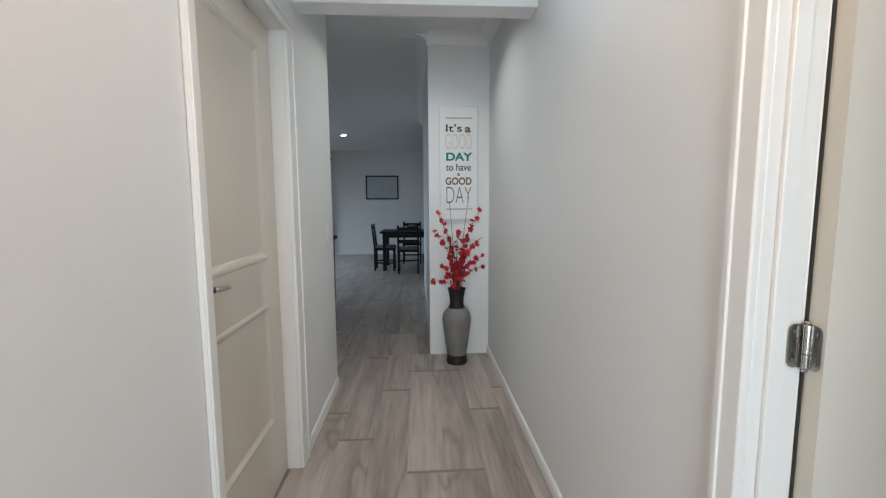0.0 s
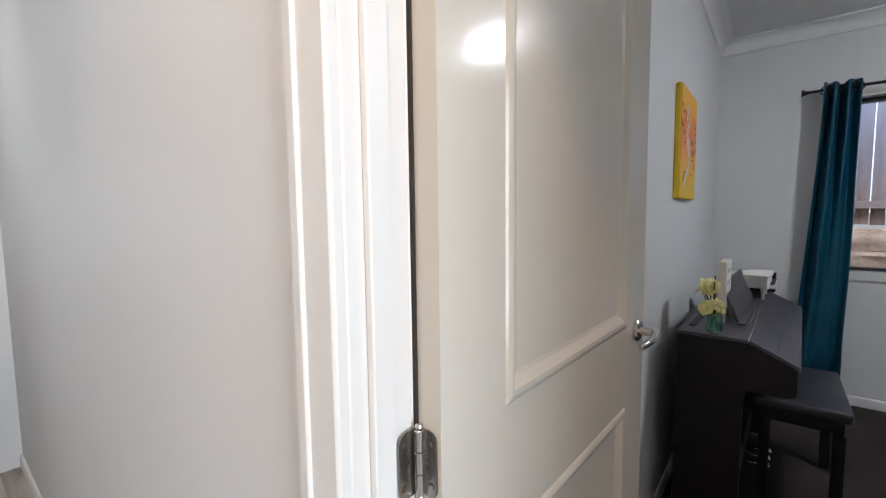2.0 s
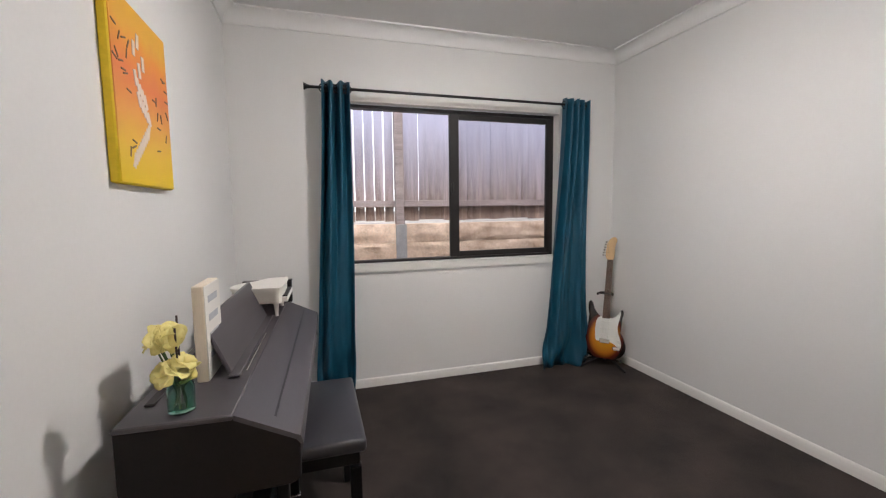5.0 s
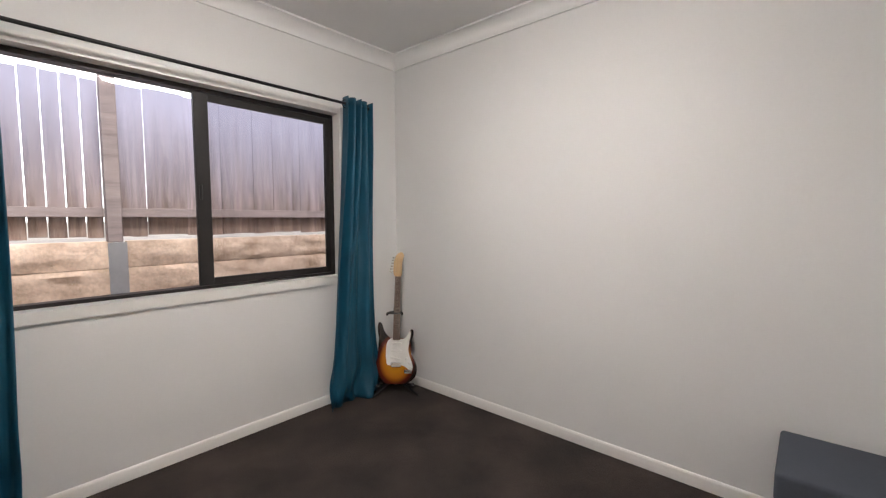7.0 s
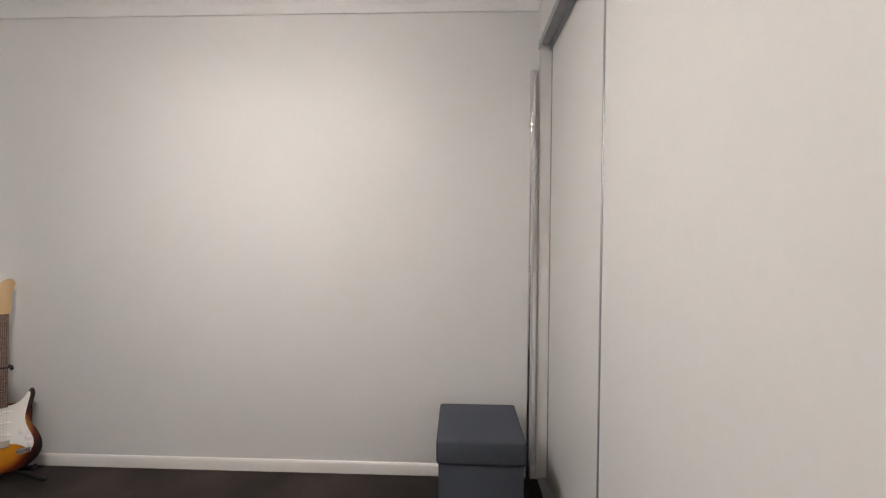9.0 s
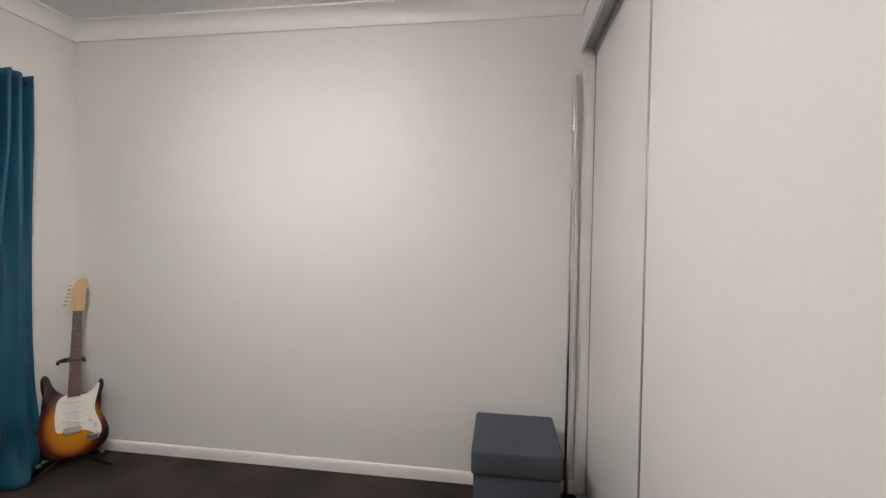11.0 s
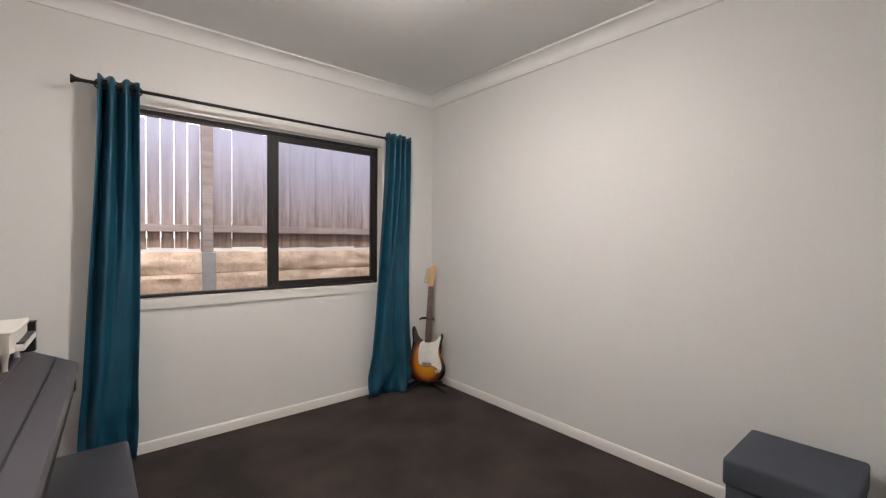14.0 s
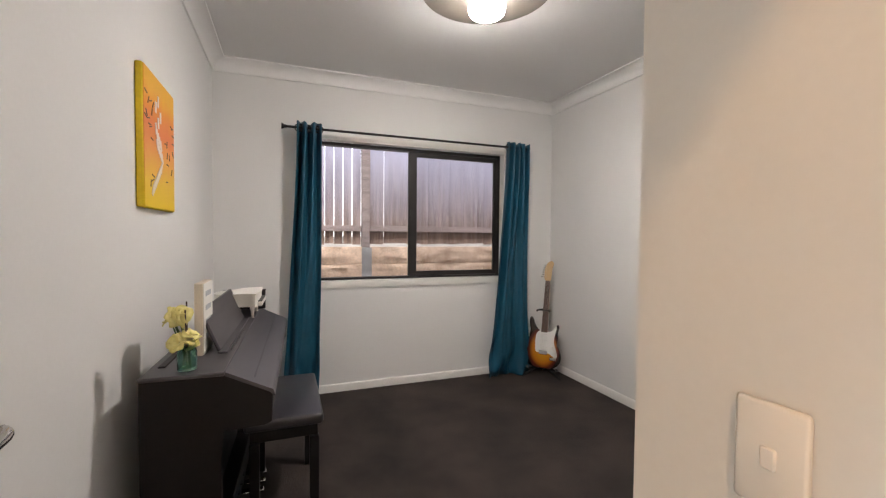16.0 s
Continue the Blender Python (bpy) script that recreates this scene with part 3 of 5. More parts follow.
# window
def window():
    w = thing("window_bedroom", "black aluminium sliding window with white sill", "window", (XW + 0.1, 0.4, 0.87))
    w["kind"] = "structure"
    y0, y1, z0, z1, xo = -0.474, 1.285, 0.91, 2.04, 4.475
    f = part("window_frame", boxes((xo, xo + 0.07, y0, y0 + 0.028, z0, z1), (xo, xo + 0.07, y1 - 0.028, y1, z0, z1), (xo, xo + 0.07, y0 + 0.028, y1 - 0.028, z0, z0 + 0.018), (xo, xo + 0.07, y0 + 0.028, y1 - 0.028, z1 - 0.026, z1), bevel=0.002), BLACKALU, w)
    part("fixed_mullion", boxes((xo + 0.03, xo + 0.055, 0.37, 0.41, z0 + 0.018, z1 - 0.026), bevel=0.002), BLACKALU, w)
    s0, s1, b, xs = y0 + 0.022, 0.418, 0.040, xo + 0.004
    part("sliding_sash", boxes((xs, xs + 0.025, s0, s0 + b, z0 + 0.02, z1 - 0.028), (xs, xs + 0.025, s1 - 0.075, s1, z0 + 0.02, z1 - 0.028), (xs, xs + 0.025, s0 + b, s1 - 0.075, z0 + 0.02, z0 + 0.02 + b), (xs, xs + 0.025, s0 + b, s1 - 0.075, z1 - 0.028 - b, z1 - 0.028), bevel=0.002), BLACKALU, w)
    part("latch", boxes((xs - 0.012, xs, s1 - 0.028, s1 - 0.012, 1.42, 1.50), bevel=0.003), BLACKALU, w)
    for nm, a, c, x in (("sash_pane", s0 + b - 0.004, s1 - 0.071, xs + 0.012), ("fixed_pane", 0.40, y1 - 0.024, xo + 0.045)):
        p = part(nm, boxes((x, x + 0.004, a, c, z0 + 0.016, z1 - 0.024)), SCREENED if nm == "sash_pane" else PANE, w)
        p.visible_shadow = False
    # white lining and sill
    part("reveal", boxes((XW - 0.001, xo, y0 - 0.014, y0, 0.87, 2.085), (XW - 0.001, xo, y1, y1 + 0.014, 0.87, 2.085), (XW - 0.001, xo, y0, y1, z1, 2.086)), TRIM, w)
    part("window_sill", boxes((XW - 0.016, xo, y0 - 0.014, y1 + 0.014, 0.878, 0.91), (XW - 0.016, XW - 0.001, y0 - 0.014, y1 + 0.014, 0.855, 0.878), bevel=0.0), TRIM, w)
    return w


window()

# ---- wardrobe ----
robe_near = thing("wardrobe_sliding_door", "white board wardrobe sliding door", "wardrobe door", (1.42, 0.4, 0), group="wardrobe doors")
part("board", boxes((1.412, 1.430, -0.07, 0.85, 0.02, 2.28), bevel=0.002), ROBE, robe_near)
part("edge_strip", boxes((1.409, 1.433, -0.082, -0.07, 0.02, 2.28), bevel=0.002), GALV, robe_near, "thin grey metal edge strip")
robe_far = thing("wardrobe_sliding_door", "white board wardrobe sliding door behind the other", "wardrobe door", (1.38, -0.5, 0), group="wardrobe doors")
part("board", boxes((1.372, 1.390, -0.97, -0.03, 0.02, 2.28), bevel=0.002), ROBE, robe_far)
part("edge_strip", boxes((1.369, 1.393, -0.982, -0.97, 0.02, 2.28), bevel=0.002), GALV, robe_far, "thin grey metal edge strip")
track = thing("wardrobe_track", "grey metal track of the wardrobe sliding doors", "door track", (1.40, -0.1, 2.29))
part("top_track", boxes((1.452, 1.456, YS, 0.85, 2.262, 2.30), (1.355, 1.452, YS, 0.85, 2.284, 2.289), (1.398, 1.402, YS, 0.85, 2.25, 2.284), (1.355, 1.359, YS, 0.85, 2.25, 2.284)), GALV, track)
part("bottom_track", boxes((1.362, 1.44, YS, 0.85, 0.008, 0.016), (1.398, 1.403, YS, 0.85, 0.016, 0.022)), GALV, track)
structure("wardrobe_jamb", boxes((1.35, 1.45, YS, -0.985, 0.0, 2.29), bevel=0.002), TRIM, "white jamb beside the wardrobe doors", "trim")

# ---- ottoman and pole ----
ott = thing("storage_ottoman", "slate grey linen storage ottoman with lift-off lid", "ottoman", (1.76, -0.75, 0.008))
bm = bmesh.new()
box(bm, 1.578, 1.945, -0.945, -0.555, 0.008, 0.33, bevel=0.008, seg=2)
part("body", bm, GREYFAB, ott)
bm = bmesh.new()
box(bm, 1.568, 1.955, -0.955, -0.545, 0.312, 0.42, bevel=0.014, seg=3)
part("lid", bm, GREYFAB, ott, "padded lid")
pole = thing("chrome_pole", "tall polished chrome tube standing in the corner", "pole", (1.50, -0.94, 0.008))
part("tube", tube([(1.497, -0.94, 0.008), (1.490, -0.955, 1.86)], 0.0135, 16), BRIGHT, pole)
part("upper_tube", tube([(1.490, -0.955, 1.86), (1.488, -0.962, 2.14)], 0.0155, 16), BRIGHT, pole)
part("collar", tube([(1.4901, -0.955, 1.853), (1.490, -0.955, 1.868)], 0.0175, 16), BRIGHT, pole)

# ---- curtains ----
def curtain(name, label, top0, top1, bot0, bot1, folds, seed, z_top, z_bot, bulge):
    t = thing(name, label, "curtain", ((XW - 0.09), (top0 + top1) / 2, 0.0), group="window curtains")
    rng = random.Random(seed)
    bm = bmesh.new()
    nu, nv = folds * 14, 46
    ph = [rng.uniform(-0.5, 0.5) for _ in range(6)]
    grid = []
    for j in range(nv + 1):
        v = j / nv
        z = z_top + (z_bot - z_top) * v
        spread = v ** 1.5
        a, b = top0 + (bot0 - top0) * spread, top1 + (bot1 - top1) * spread
        row = []
        for i in range(nu + 1):
            u = i / nu
            w = u * folds * 2 * math.pi - math.pi / 2
            # folds wander and soften towards the floor
            amp = (0.044 + 0.012 * math.sin(5.3 * u + ph[3])) * (1 - 0.35 * v) + 0.012 * math.sin(3.1 * u + 5 * v + ph[0]) * v
            wu = w + 0.9 * math.sin(2 * math.pi * u + ph[2]) * min(1, 2 * v) + 0.5 * v * math.sin(3 * v + ph[1])
            merge = min(1.0, max(0.0, (v - 0.15) / 0.5))
            x = amp * ((1 - 0.65 * merge) * math.sin(wu) + 0.75 * merge * math.sin(0.55 * wu + 1.3 + ph[4])) + 0.003 * math.sin(2.6 * wu + 9 * v + ph[3]) * v
            drape = bulge * math.exp(-((v - 0.89) / 0.07) ** 2)
            crush = (0.034 * math.sin(9 * u + 30 * v + ph[4]) + 0.016 * math.sin(23 * u - 31 * v)) * max(0, (v - 0.8) / 0.2)
            y = a + (b - a) * u + 0.008 * math.sin(w * 0.5 + 6 * v + ph[5]) * v + (0.5 - u) * drape
            zz = z + (0.012 * math.sin(w * 0.5 + 1) if j == 0 else 0) + 0.02 * max(0, v - 0.9) * 10 * math.sin(6 * u + ph[1]) * (1 if j < nv else 0)
            row.append(bm.verts.new((XW - 0.105 + x - drape * 0.35 + crush, y, max(zz, 0.012 + 0.006 * math.sin(9 * u) ** 2))))
        grid.append(row)
    for r0, r1 in zip(grid, grid[1:]):
        for i in range(nu):
            bm.faces.new((r0[i], r0[i + 1], r1[i + 1], r1[i]))
    cloth = part("cloth", bm, TEAL, t, sharp=180)
    solid = cloth.modifiers.new("thickness", "SOLIDIFY")
    solid.thickness = 0.003
    for k in range(folds * 2):
        y = top0 + (top1 - top0) * (k + 0.5) / (folds * 2)
        bm = bmesh.new()
        ring = [(XW - 0.105, y + 0.027 * math.cos(2 * math.pi * i / 20), 2.085 + 0.027 * math.sin(2 * math.pi * i / 20)) for i in range(21)]
        tube(ring, 0.004, 6, bm)
        part("eyelet", bm, BLACKMETAL, t)
    return t


curtain("curtain", "teal eyelet curtain hanging in folds, drawn open beside the piano", 1.345, 1.165, 1.455, 1.185, 3, 3, 2.125, 0.03, 0.012)
curtain("curtain", "teal eyelet curtain bunched on the carpet beside the guitar", -0.445, -0.665, -0.275, -0.70, 4, 8, 2.125, 0.012, 0.035)
rod = thing("curtain_rod", "slim black metal curtain rod with flared ends", "curtain rod", (XW - 0.105, 0.4, 2.085))
part("rod", tube([(XW - 0.105, -0.645, 2.088), (XW - 0.105, 1.42, 2.088)], 0.0095, 14), BLACKMETAL, rod)
for y, s in ((1.42, 1), (-0.645, -1)):
    bm = lathe([(0.011, 0.0), (0.013, 0.006), (0.012, 0.012), (0.022, 0.03), (0.022, 0.036)], 20)
    bmesh.ops.rotate(bm, verts=bm.verts, cent=(0, 0, 0), matrix=Matrix.Rotation(radians(-90 * s), 3, "X"))
    bmesh.ops.translate(bm, verts=bm.verts, vec=(XW - 0.105, y - s * 0.004, 2.088))
    part("finial", bm, BLACKMETAL, rod)
for y in (1.315, -0.58):
    bm = boxes((XW - 0.006, XW, y - 0.018, y + 0.018, 2.055, 2.115), bevel=0.002)
    tube([(XW - 0.004, y, 2.078), (XW - 0.06, y, 2.07), (XW - 0.105, y, 2.077)], 0.006, 8, bm)
    part("bracket", bm, BLACKMETAL, rod)

# ---- digital piano ----
PX0, PX1 = 2.40, 3.60
piano = thing("digital_piano", "dark rosewood upright digital piano, lid closed, against the wall", "piano", (2.94, 1.70, 0.008))
side = [(1.836, 0.008), (1.836, 0.862), (1.603, 0.862), (1.475, 0.794), (1.468, 0.782), (1.470, 0.695), (1.49, 0.685), (1.610, 0.680), (1.618, 0.60), (1.618, 0.008)]
for a in (PX0, PX1 - 0.03):
    bm = prism(side, "x", a, a + 0.03)
    bmesh.ops.bevel(bm, geom=[e for e in bm.edges], offset=0.002, segments=1, affect="EDGES")
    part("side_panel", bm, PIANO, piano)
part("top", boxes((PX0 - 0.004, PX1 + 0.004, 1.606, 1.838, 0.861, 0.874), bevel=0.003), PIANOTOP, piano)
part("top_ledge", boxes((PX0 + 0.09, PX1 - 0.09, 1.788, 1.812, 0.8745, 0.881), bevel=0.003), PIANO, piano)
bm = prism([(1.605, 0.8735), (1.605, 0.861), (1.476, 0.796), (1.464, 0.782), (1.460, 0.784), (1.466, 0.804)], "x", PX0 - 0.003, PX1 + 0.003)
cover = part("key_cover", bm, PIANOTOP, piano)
# thin black strip, slightly proud, drawn in for the shade of a slot
part("finger_groove", prism([(1.523, 0.8333), (1.528, 0.8358), (1.528, 0.828), (1.523, 0.826)], "x", PX0 + 0.05, PX1 - 0.05), BLACKMETAL, cover, "dark strip in place of a groove")
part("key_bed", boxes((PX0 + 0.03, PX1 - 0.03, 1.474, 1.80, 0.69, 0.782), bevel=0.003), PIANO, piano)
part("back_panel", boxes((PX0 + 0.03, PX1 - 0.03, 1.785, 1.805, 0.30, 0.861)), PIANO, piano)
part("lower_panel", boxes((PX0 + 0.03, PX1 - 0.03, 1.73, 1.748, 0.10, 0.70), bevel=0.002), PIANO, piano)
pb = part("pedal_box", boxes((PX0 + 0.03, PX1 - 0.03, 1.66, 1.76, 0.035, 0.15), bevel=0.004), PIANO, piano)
for k in (-1, 0, 1):
    line = [(3.15 + k * 0.08, 1.69, 0.080), (3.15 + k * 0.08, 1.60, 0.082), (3.15 + k * 0.08, 1.55, 0.076)]
    bm = bmesh.new()
    for p, q in zip(line, line[1:]):
        box(bm, p[0] - 0.018, p[0] + 0.018, q[1], p[1], q[2] - 0.005, p[2] + 0.006, bevel=0.004)
    part("pedal", bm, BRIGHT, pb, "polished pedal")
# music rest: a leaning board on a thin ledge
bm = boxes((2.64, 3.29, -0.006, 0.006, 0.0, 0.165), bevel=0.004)
bmesh.ops.rotate(bm, verts=bm.verts, cent=(0, 0, 0), matrix=Matrix.Rotation(radians(-22), 3, "X"))
bmesh.ops.translate(bm, verts=bm.verts, vec=(0, 1.662, 0.879))
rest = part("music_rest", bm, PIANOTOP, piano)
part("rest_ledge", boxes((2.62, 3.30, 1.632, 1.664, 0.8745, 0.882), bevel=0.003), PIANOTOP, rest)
part("ledge_bead", boxes((2.66, 3.03, 1.622, 1.626, 0.8745, 0.879), bevel=0.001), CHROME, rest, "bright metal bead")

# the piano stands a little askew, its far end further off the wall
ASKEW = Matrix.Translation((2.38, 1.64, 0)) @ Matrix.Rotation(radians(-2.1), 4, "Z") @ Matrix.Translation((-2.38, -1.64, 0))


def set_askew(ob, drop=0.022):
    ob.matrix_world = ASKEW @ Matrix.Translation(ORIGIN[ob] - Vector((0, 0, drop)))


set_askew(piano, 0.0)
piano.scale.z = 0.975

# ---- bench ----
bench = thing("piano_bench", "black piano bench with padded leatherette seat", "bench", (3.11, 1.43, 0.008))
bm = bmesh.new()
box(bm, 2.82, 3.40, 1.272, 1.592, 0.456, 0.505, bevel=0.014, seg=3)
part("seat", bm, LEATHER, bench, "padded leatherette seat")
part("seat_frame", boxes((2.85, 3.37, 1.295, 1.57, 0.40, 0.457), bevel=0.003), DARKWOOD, bench)
for x in (2.835, 3.345):
    for y in (1.29, 1.532):
        part("leg", boxes((x, x + 0.04, y, y + 0.04, 0.008, 0.40), bevel=0.003), DARKWOOD, bench)

# ---- things on the piano ----
def jar():
    c, z0 = (2.45, 1.720), 0.874
    t = thing("flower_jar", "green glass jar with yellow artificial flowers on the piano", "flowers", (*c, z0))
    out = [(0.023, 0.001), (0.027, 0.004), (0.028, 0.058), (0.025, 0.072), (0.028, 0.080)]
    inn = [(0.0257, 0.080), (0.0227, 0.072), (0.0257, 0.057), (0.024, 0.009)]
    part("jar", lathe([(r, z0 + z) for r, z in out + inn], 28, *c), GREENGLASS, t, "green tinted glass jar")
    rng = random.Random(2)
    for k in range(9):
        a, up = rng.uniform(0, 6.28), (0.0, 0.1, 0.2, 0.3, 0.75, 0.82, 0.9, 0.95, 1.0)[k]
        top = Vector((c[0] + rng.uniform(-0.024, 0.018), c[1] - 0.004 + rng.uniform(-0.018, 0.018) + 0.034 * up, z0 + 0.075 + 0.105 * up + rng.uniform(-0.008, 0.008)))
        axis = Vector((rng.uniform(-1.2, 0.1), rng.uniform(-0.9, 0.7), rng.uniform(-0.5, 0.7))).normalized()
        au = axis.orthogonal().normalized()
        av = axis.cross(au)
        base = (c[0] + 0.015 * math.cos(a), c[1] + 0.015 * math.sin(a), z0 + 0.012)
        stem = part("stem", tube(spline([base, (c[0] + 0.008 * math.cos(a), c[1] + 0.008 * math.sin(a), z0 + 0.05), top], 4), 0.002, 6), STEMG, t)
        bm = bmesh.new()
        for p in range(6):
            ang = p * math.pi * 2 / 6 + rng.uniform(-0.25, 0.25)
            d = (au * math.cos(ang) + av * math.sin(ang) + axis * rng.uniform(0.15, 0.6)).normalized()
            sidev = d.cross(axis).normalized()
            nrm = sidev.cross(d)
            L, W = rng.uniform(0.030, 0.040), rng.uniform(0.018, 0.025)
            rim = []
            for q in range(9):
                f = q / 8
                wq = W * math.sin(math.pi * (0.12 + 0.8 * f)) * (1 + 0.15 * math.sin(7 * f + k))
                lift = 0.010 * math.sin(f * 3.0) - 0.004 * f
                rim.append((bm.verts.new(top + d * L * f + sidev * wq + nrm * (lift + 0.004)), bm.verts.new(top + d * L * f + nrm * lift), bm.verts.new(top + d * L * f - sidev * wq + nrm * (lift + 0.003))))
            for r0, r1 in zip(rim, rim[1:]):
                bm.faces.new((r0[0], r1[0], r1[1], r0[1]))
                bm.faces.new((r0[1], r1[1], r1[2], r0[2]))
        fl = part("blossom", bm, YELLOW, stem, sharp=60)
        fl.modifiers.new("thickness", "SOLIDIFY").thickness = 0.001
    for dx, h in ((0.012, 0.215), (-0.004, 0.19)):
        part("dark_stick", tube([(c[0] + dx * 0.6, c[1], z0 + 0.02), (c[0] + dx + 0.01, c[1] + 0.005, z0 + h)], 0.0022, 6), TWIG, t)
    return t


flowers = jar()
set_askew(flowers)
blk = thing("white_plaque", "pine block sign with white printed face standing on the piano", "ornament", (2.685, 1.713, 0.874))
part("block", boxes((2.61, 2.76, 1.706, 1.734, 0.8745, 1.13), bevel=0.003), PINE, blk, "pale pine block")
part("printed_face", boxes((2.612, 2.758, 1.704, 1.7062, 0.877, 1.127)), WHITEOBJ, blk, "white printed face")
for z in (0.93, 0.98, 1.03, 1.08):
    part("lettering_bar", boxes((2.64, 2.725, 1.7028, 1.7042, z, z + 0.018)), SKETCH, blk)

set_askew(blk)
orn = thing("piano_ornament", "small white model grand piano on the digital piano", "ornament", (3.40, 1.68, 0.874))
DX, DY, DZ = 0.06, -0.06, -0.028
outline = spline([(3.21, 1.655, 0), (3.46, 1.655, 0), (3.475, 1.68, 0), (3.46, 1.74, 0), (3.40, 1.775, 0), (3.36, 1.82, 0), (3.30, 1.852, 0), (3.23, 1.845, 0), (3.205, 1.80, 0), (3.20, 1.70, 0)], 4, True)
outline = [Vector((p.x + DX, p.y + DY, 0)) for p in outline]
part("case", prism([(p.x, p.y) for p in outline], "z", 0.965 + DZ, 1.022 + DZ), WHITEOBJ, orn)
part("lid", prism([(3.395 + (p.x - 3.395) * 1.05, 1.685 + (p.y - 1.685) * 1.05) for p in outline], "z", 1.023 + DZ, 1.032 + DZ), WHITEOBJ, orn)
part("key_slip", boxes((3.28, 3.52, 1.572, 1.596, 0.965 + DZ, 0.985 + DZ), bevel=0.002), WHITEOBJ, orn)
part("keyboard", boxes((3.295, 3.505, 1.574, 1.595, 0.9855 + DZ, 0.990 + DZ)), BLACKMETAL, orn, "black strip of keys")
for x, y in ((3.30, 1.62), (3.50, 1.62), (3.34, 1.76)):
    part("leg", lathe([(0.009, 0.8745), (0.007, 0.885), (0.010, 0.915), (0.015, 0.966 + DZ)], 12, x, y), WHITEOBJ, orn)

set_askew(orn)
carton = thing("upright_box", "slim black box standing on end behind the model piano", "box", (3.585, 1.69, 0.874))
part("carton", boxes((3.57, 3.60, 1.58, 1.80, 0.8745, 0.977), bevel=0.003), BLACKMETAL, carton)
part("lid", boxes((3.568, 3.602, 1.578, 1.802, 0.9775, 0.986), bevel=0.002), BLACKMETAL, carton)
set_askew(carton)

# ---- canvas ----
art = thing("canvas_painting", "yellow and orange abstract canvas with white strokes", "painting", (2.74, 1.89, 1.37))
cm = bpy.data.materials.new("painted_canvas")
cm.use_nodes = True
nt = cm.node_tree
b = nt.nodes["Principled BSDF"]
co = nt.nodes.new("ShaderNodeTexCoord")
sep = nt.nodes.new("ShaderNodeSeparateXYZ")
nz = nt.nodes.new("ShaderNodeTexNoise")
nz.inputs["Scale"].default_value, nz.inputs["Detail"].default_value = 9, 5
nt.links.new(co.outputs["Generated"], sep.inputs[0])
nt.links.new(co.outputs["Object"], nz.inputs["Vector"])
add = nt.nodes.new("ShaderNodeMath")
add.operation = "MULTIPLY_ADD"
add.inputs[1].default_value = 0.22
nt.links.new(nz.outputs[0], add.inputs[0])
nt.links.new(sep.outputs["Z"], add.inputs[2])
ramp = nt.nodes.new("ShaderNodeValToRGB")
el = ramp.color_ramp.elements
el[0].position, el[0].color = 0.1, (0.80, 0.55, 0.015, 1)
el[1].position, el[1].color = 1.1, (0.80, 0.42, 0.04, 1)
for p, c in ((0.3, (0.82, 0.52, 0.05, 1)), (0.5, (0.82, 0.37, 0.08, 1)), (0.72, (0.78, 0.22, 0.07, 1)), (0.88, (0.80, 0.30, 0.04, 1))):
    e = el.new(min(p, 1.0))
    e.color = c
nt.links.new(add.outputs[0], ramp.inputs[0])
nt.links.new(ramp.outputs[0], b.inputs["Base Color"])
b.inputs["Roughness"].default_value = 0.6
CANVAS_EDGE = material("yellow_canvas_edge", (0.80, 0.57, 0.015), 0.6, spread=0.12, bump=0.15)
part("stretched_canvas", boxes((2.64, 3.05, 1.886, 1.909, 1.372, 1.86), bevel=0.004), CANVAS_EDGE, art)
part("painted_face", boxes((2.644, 3.046, 1.8835, 1.8865, 1.376, 1.856)), cm, art)
DASHW = material("white_brush_stroke", (0.78, 0.66, 0.6), 0.6, spread=0.1, bump=0.1)
rng = random.Random(6)
stroke = {w: as_mesh("brush_stroke", boxes((-w, w, -0.001, 0.001, -h, h), bevel=0.0006), m) for w, h, m in ((0.0085, 0.021, DASHW), (0.0024, 0.014, TAN))}


def paint(w, x, z, tilt):
    ob = new("brush_stroke", stroke[w])
    ob.parent, ob.location, ob.rotation_euler = art, Vector((x + 0.09, 1.8825, z + 0.012)) - ORIGIN[art], (0, radians(tilt), 0)


for k in range(9):
    paint(0.0085, 2.645 + 0.014 * k, 1.425 + 0.0115 * k, 24)
    paint(0.0085, 2.705 + 0.016 * (k % 5), 1.60 - 0.011 * (k % 5) + 0.035 * (k // 5), -22)
for k in range(5):
    paint(0.0085, 2.69 + 0.03 * (k % 3), 1.655 + 0.026 * k, -14 + 6 * k)
for k in range(26):
    paint(0.0024, rng.choice((rng.uniform(2.565, 2.66), rng.uniform(2.82, 2.945))), rng.uniform(1.40, 1.80), rng.choice((rng.uniform(-40, 40), rng.uniform(70, 110))))

art.location, art.scale = (2.8195, 1.8992, 1.374), (1.0465, 1.0465, 1.0465)

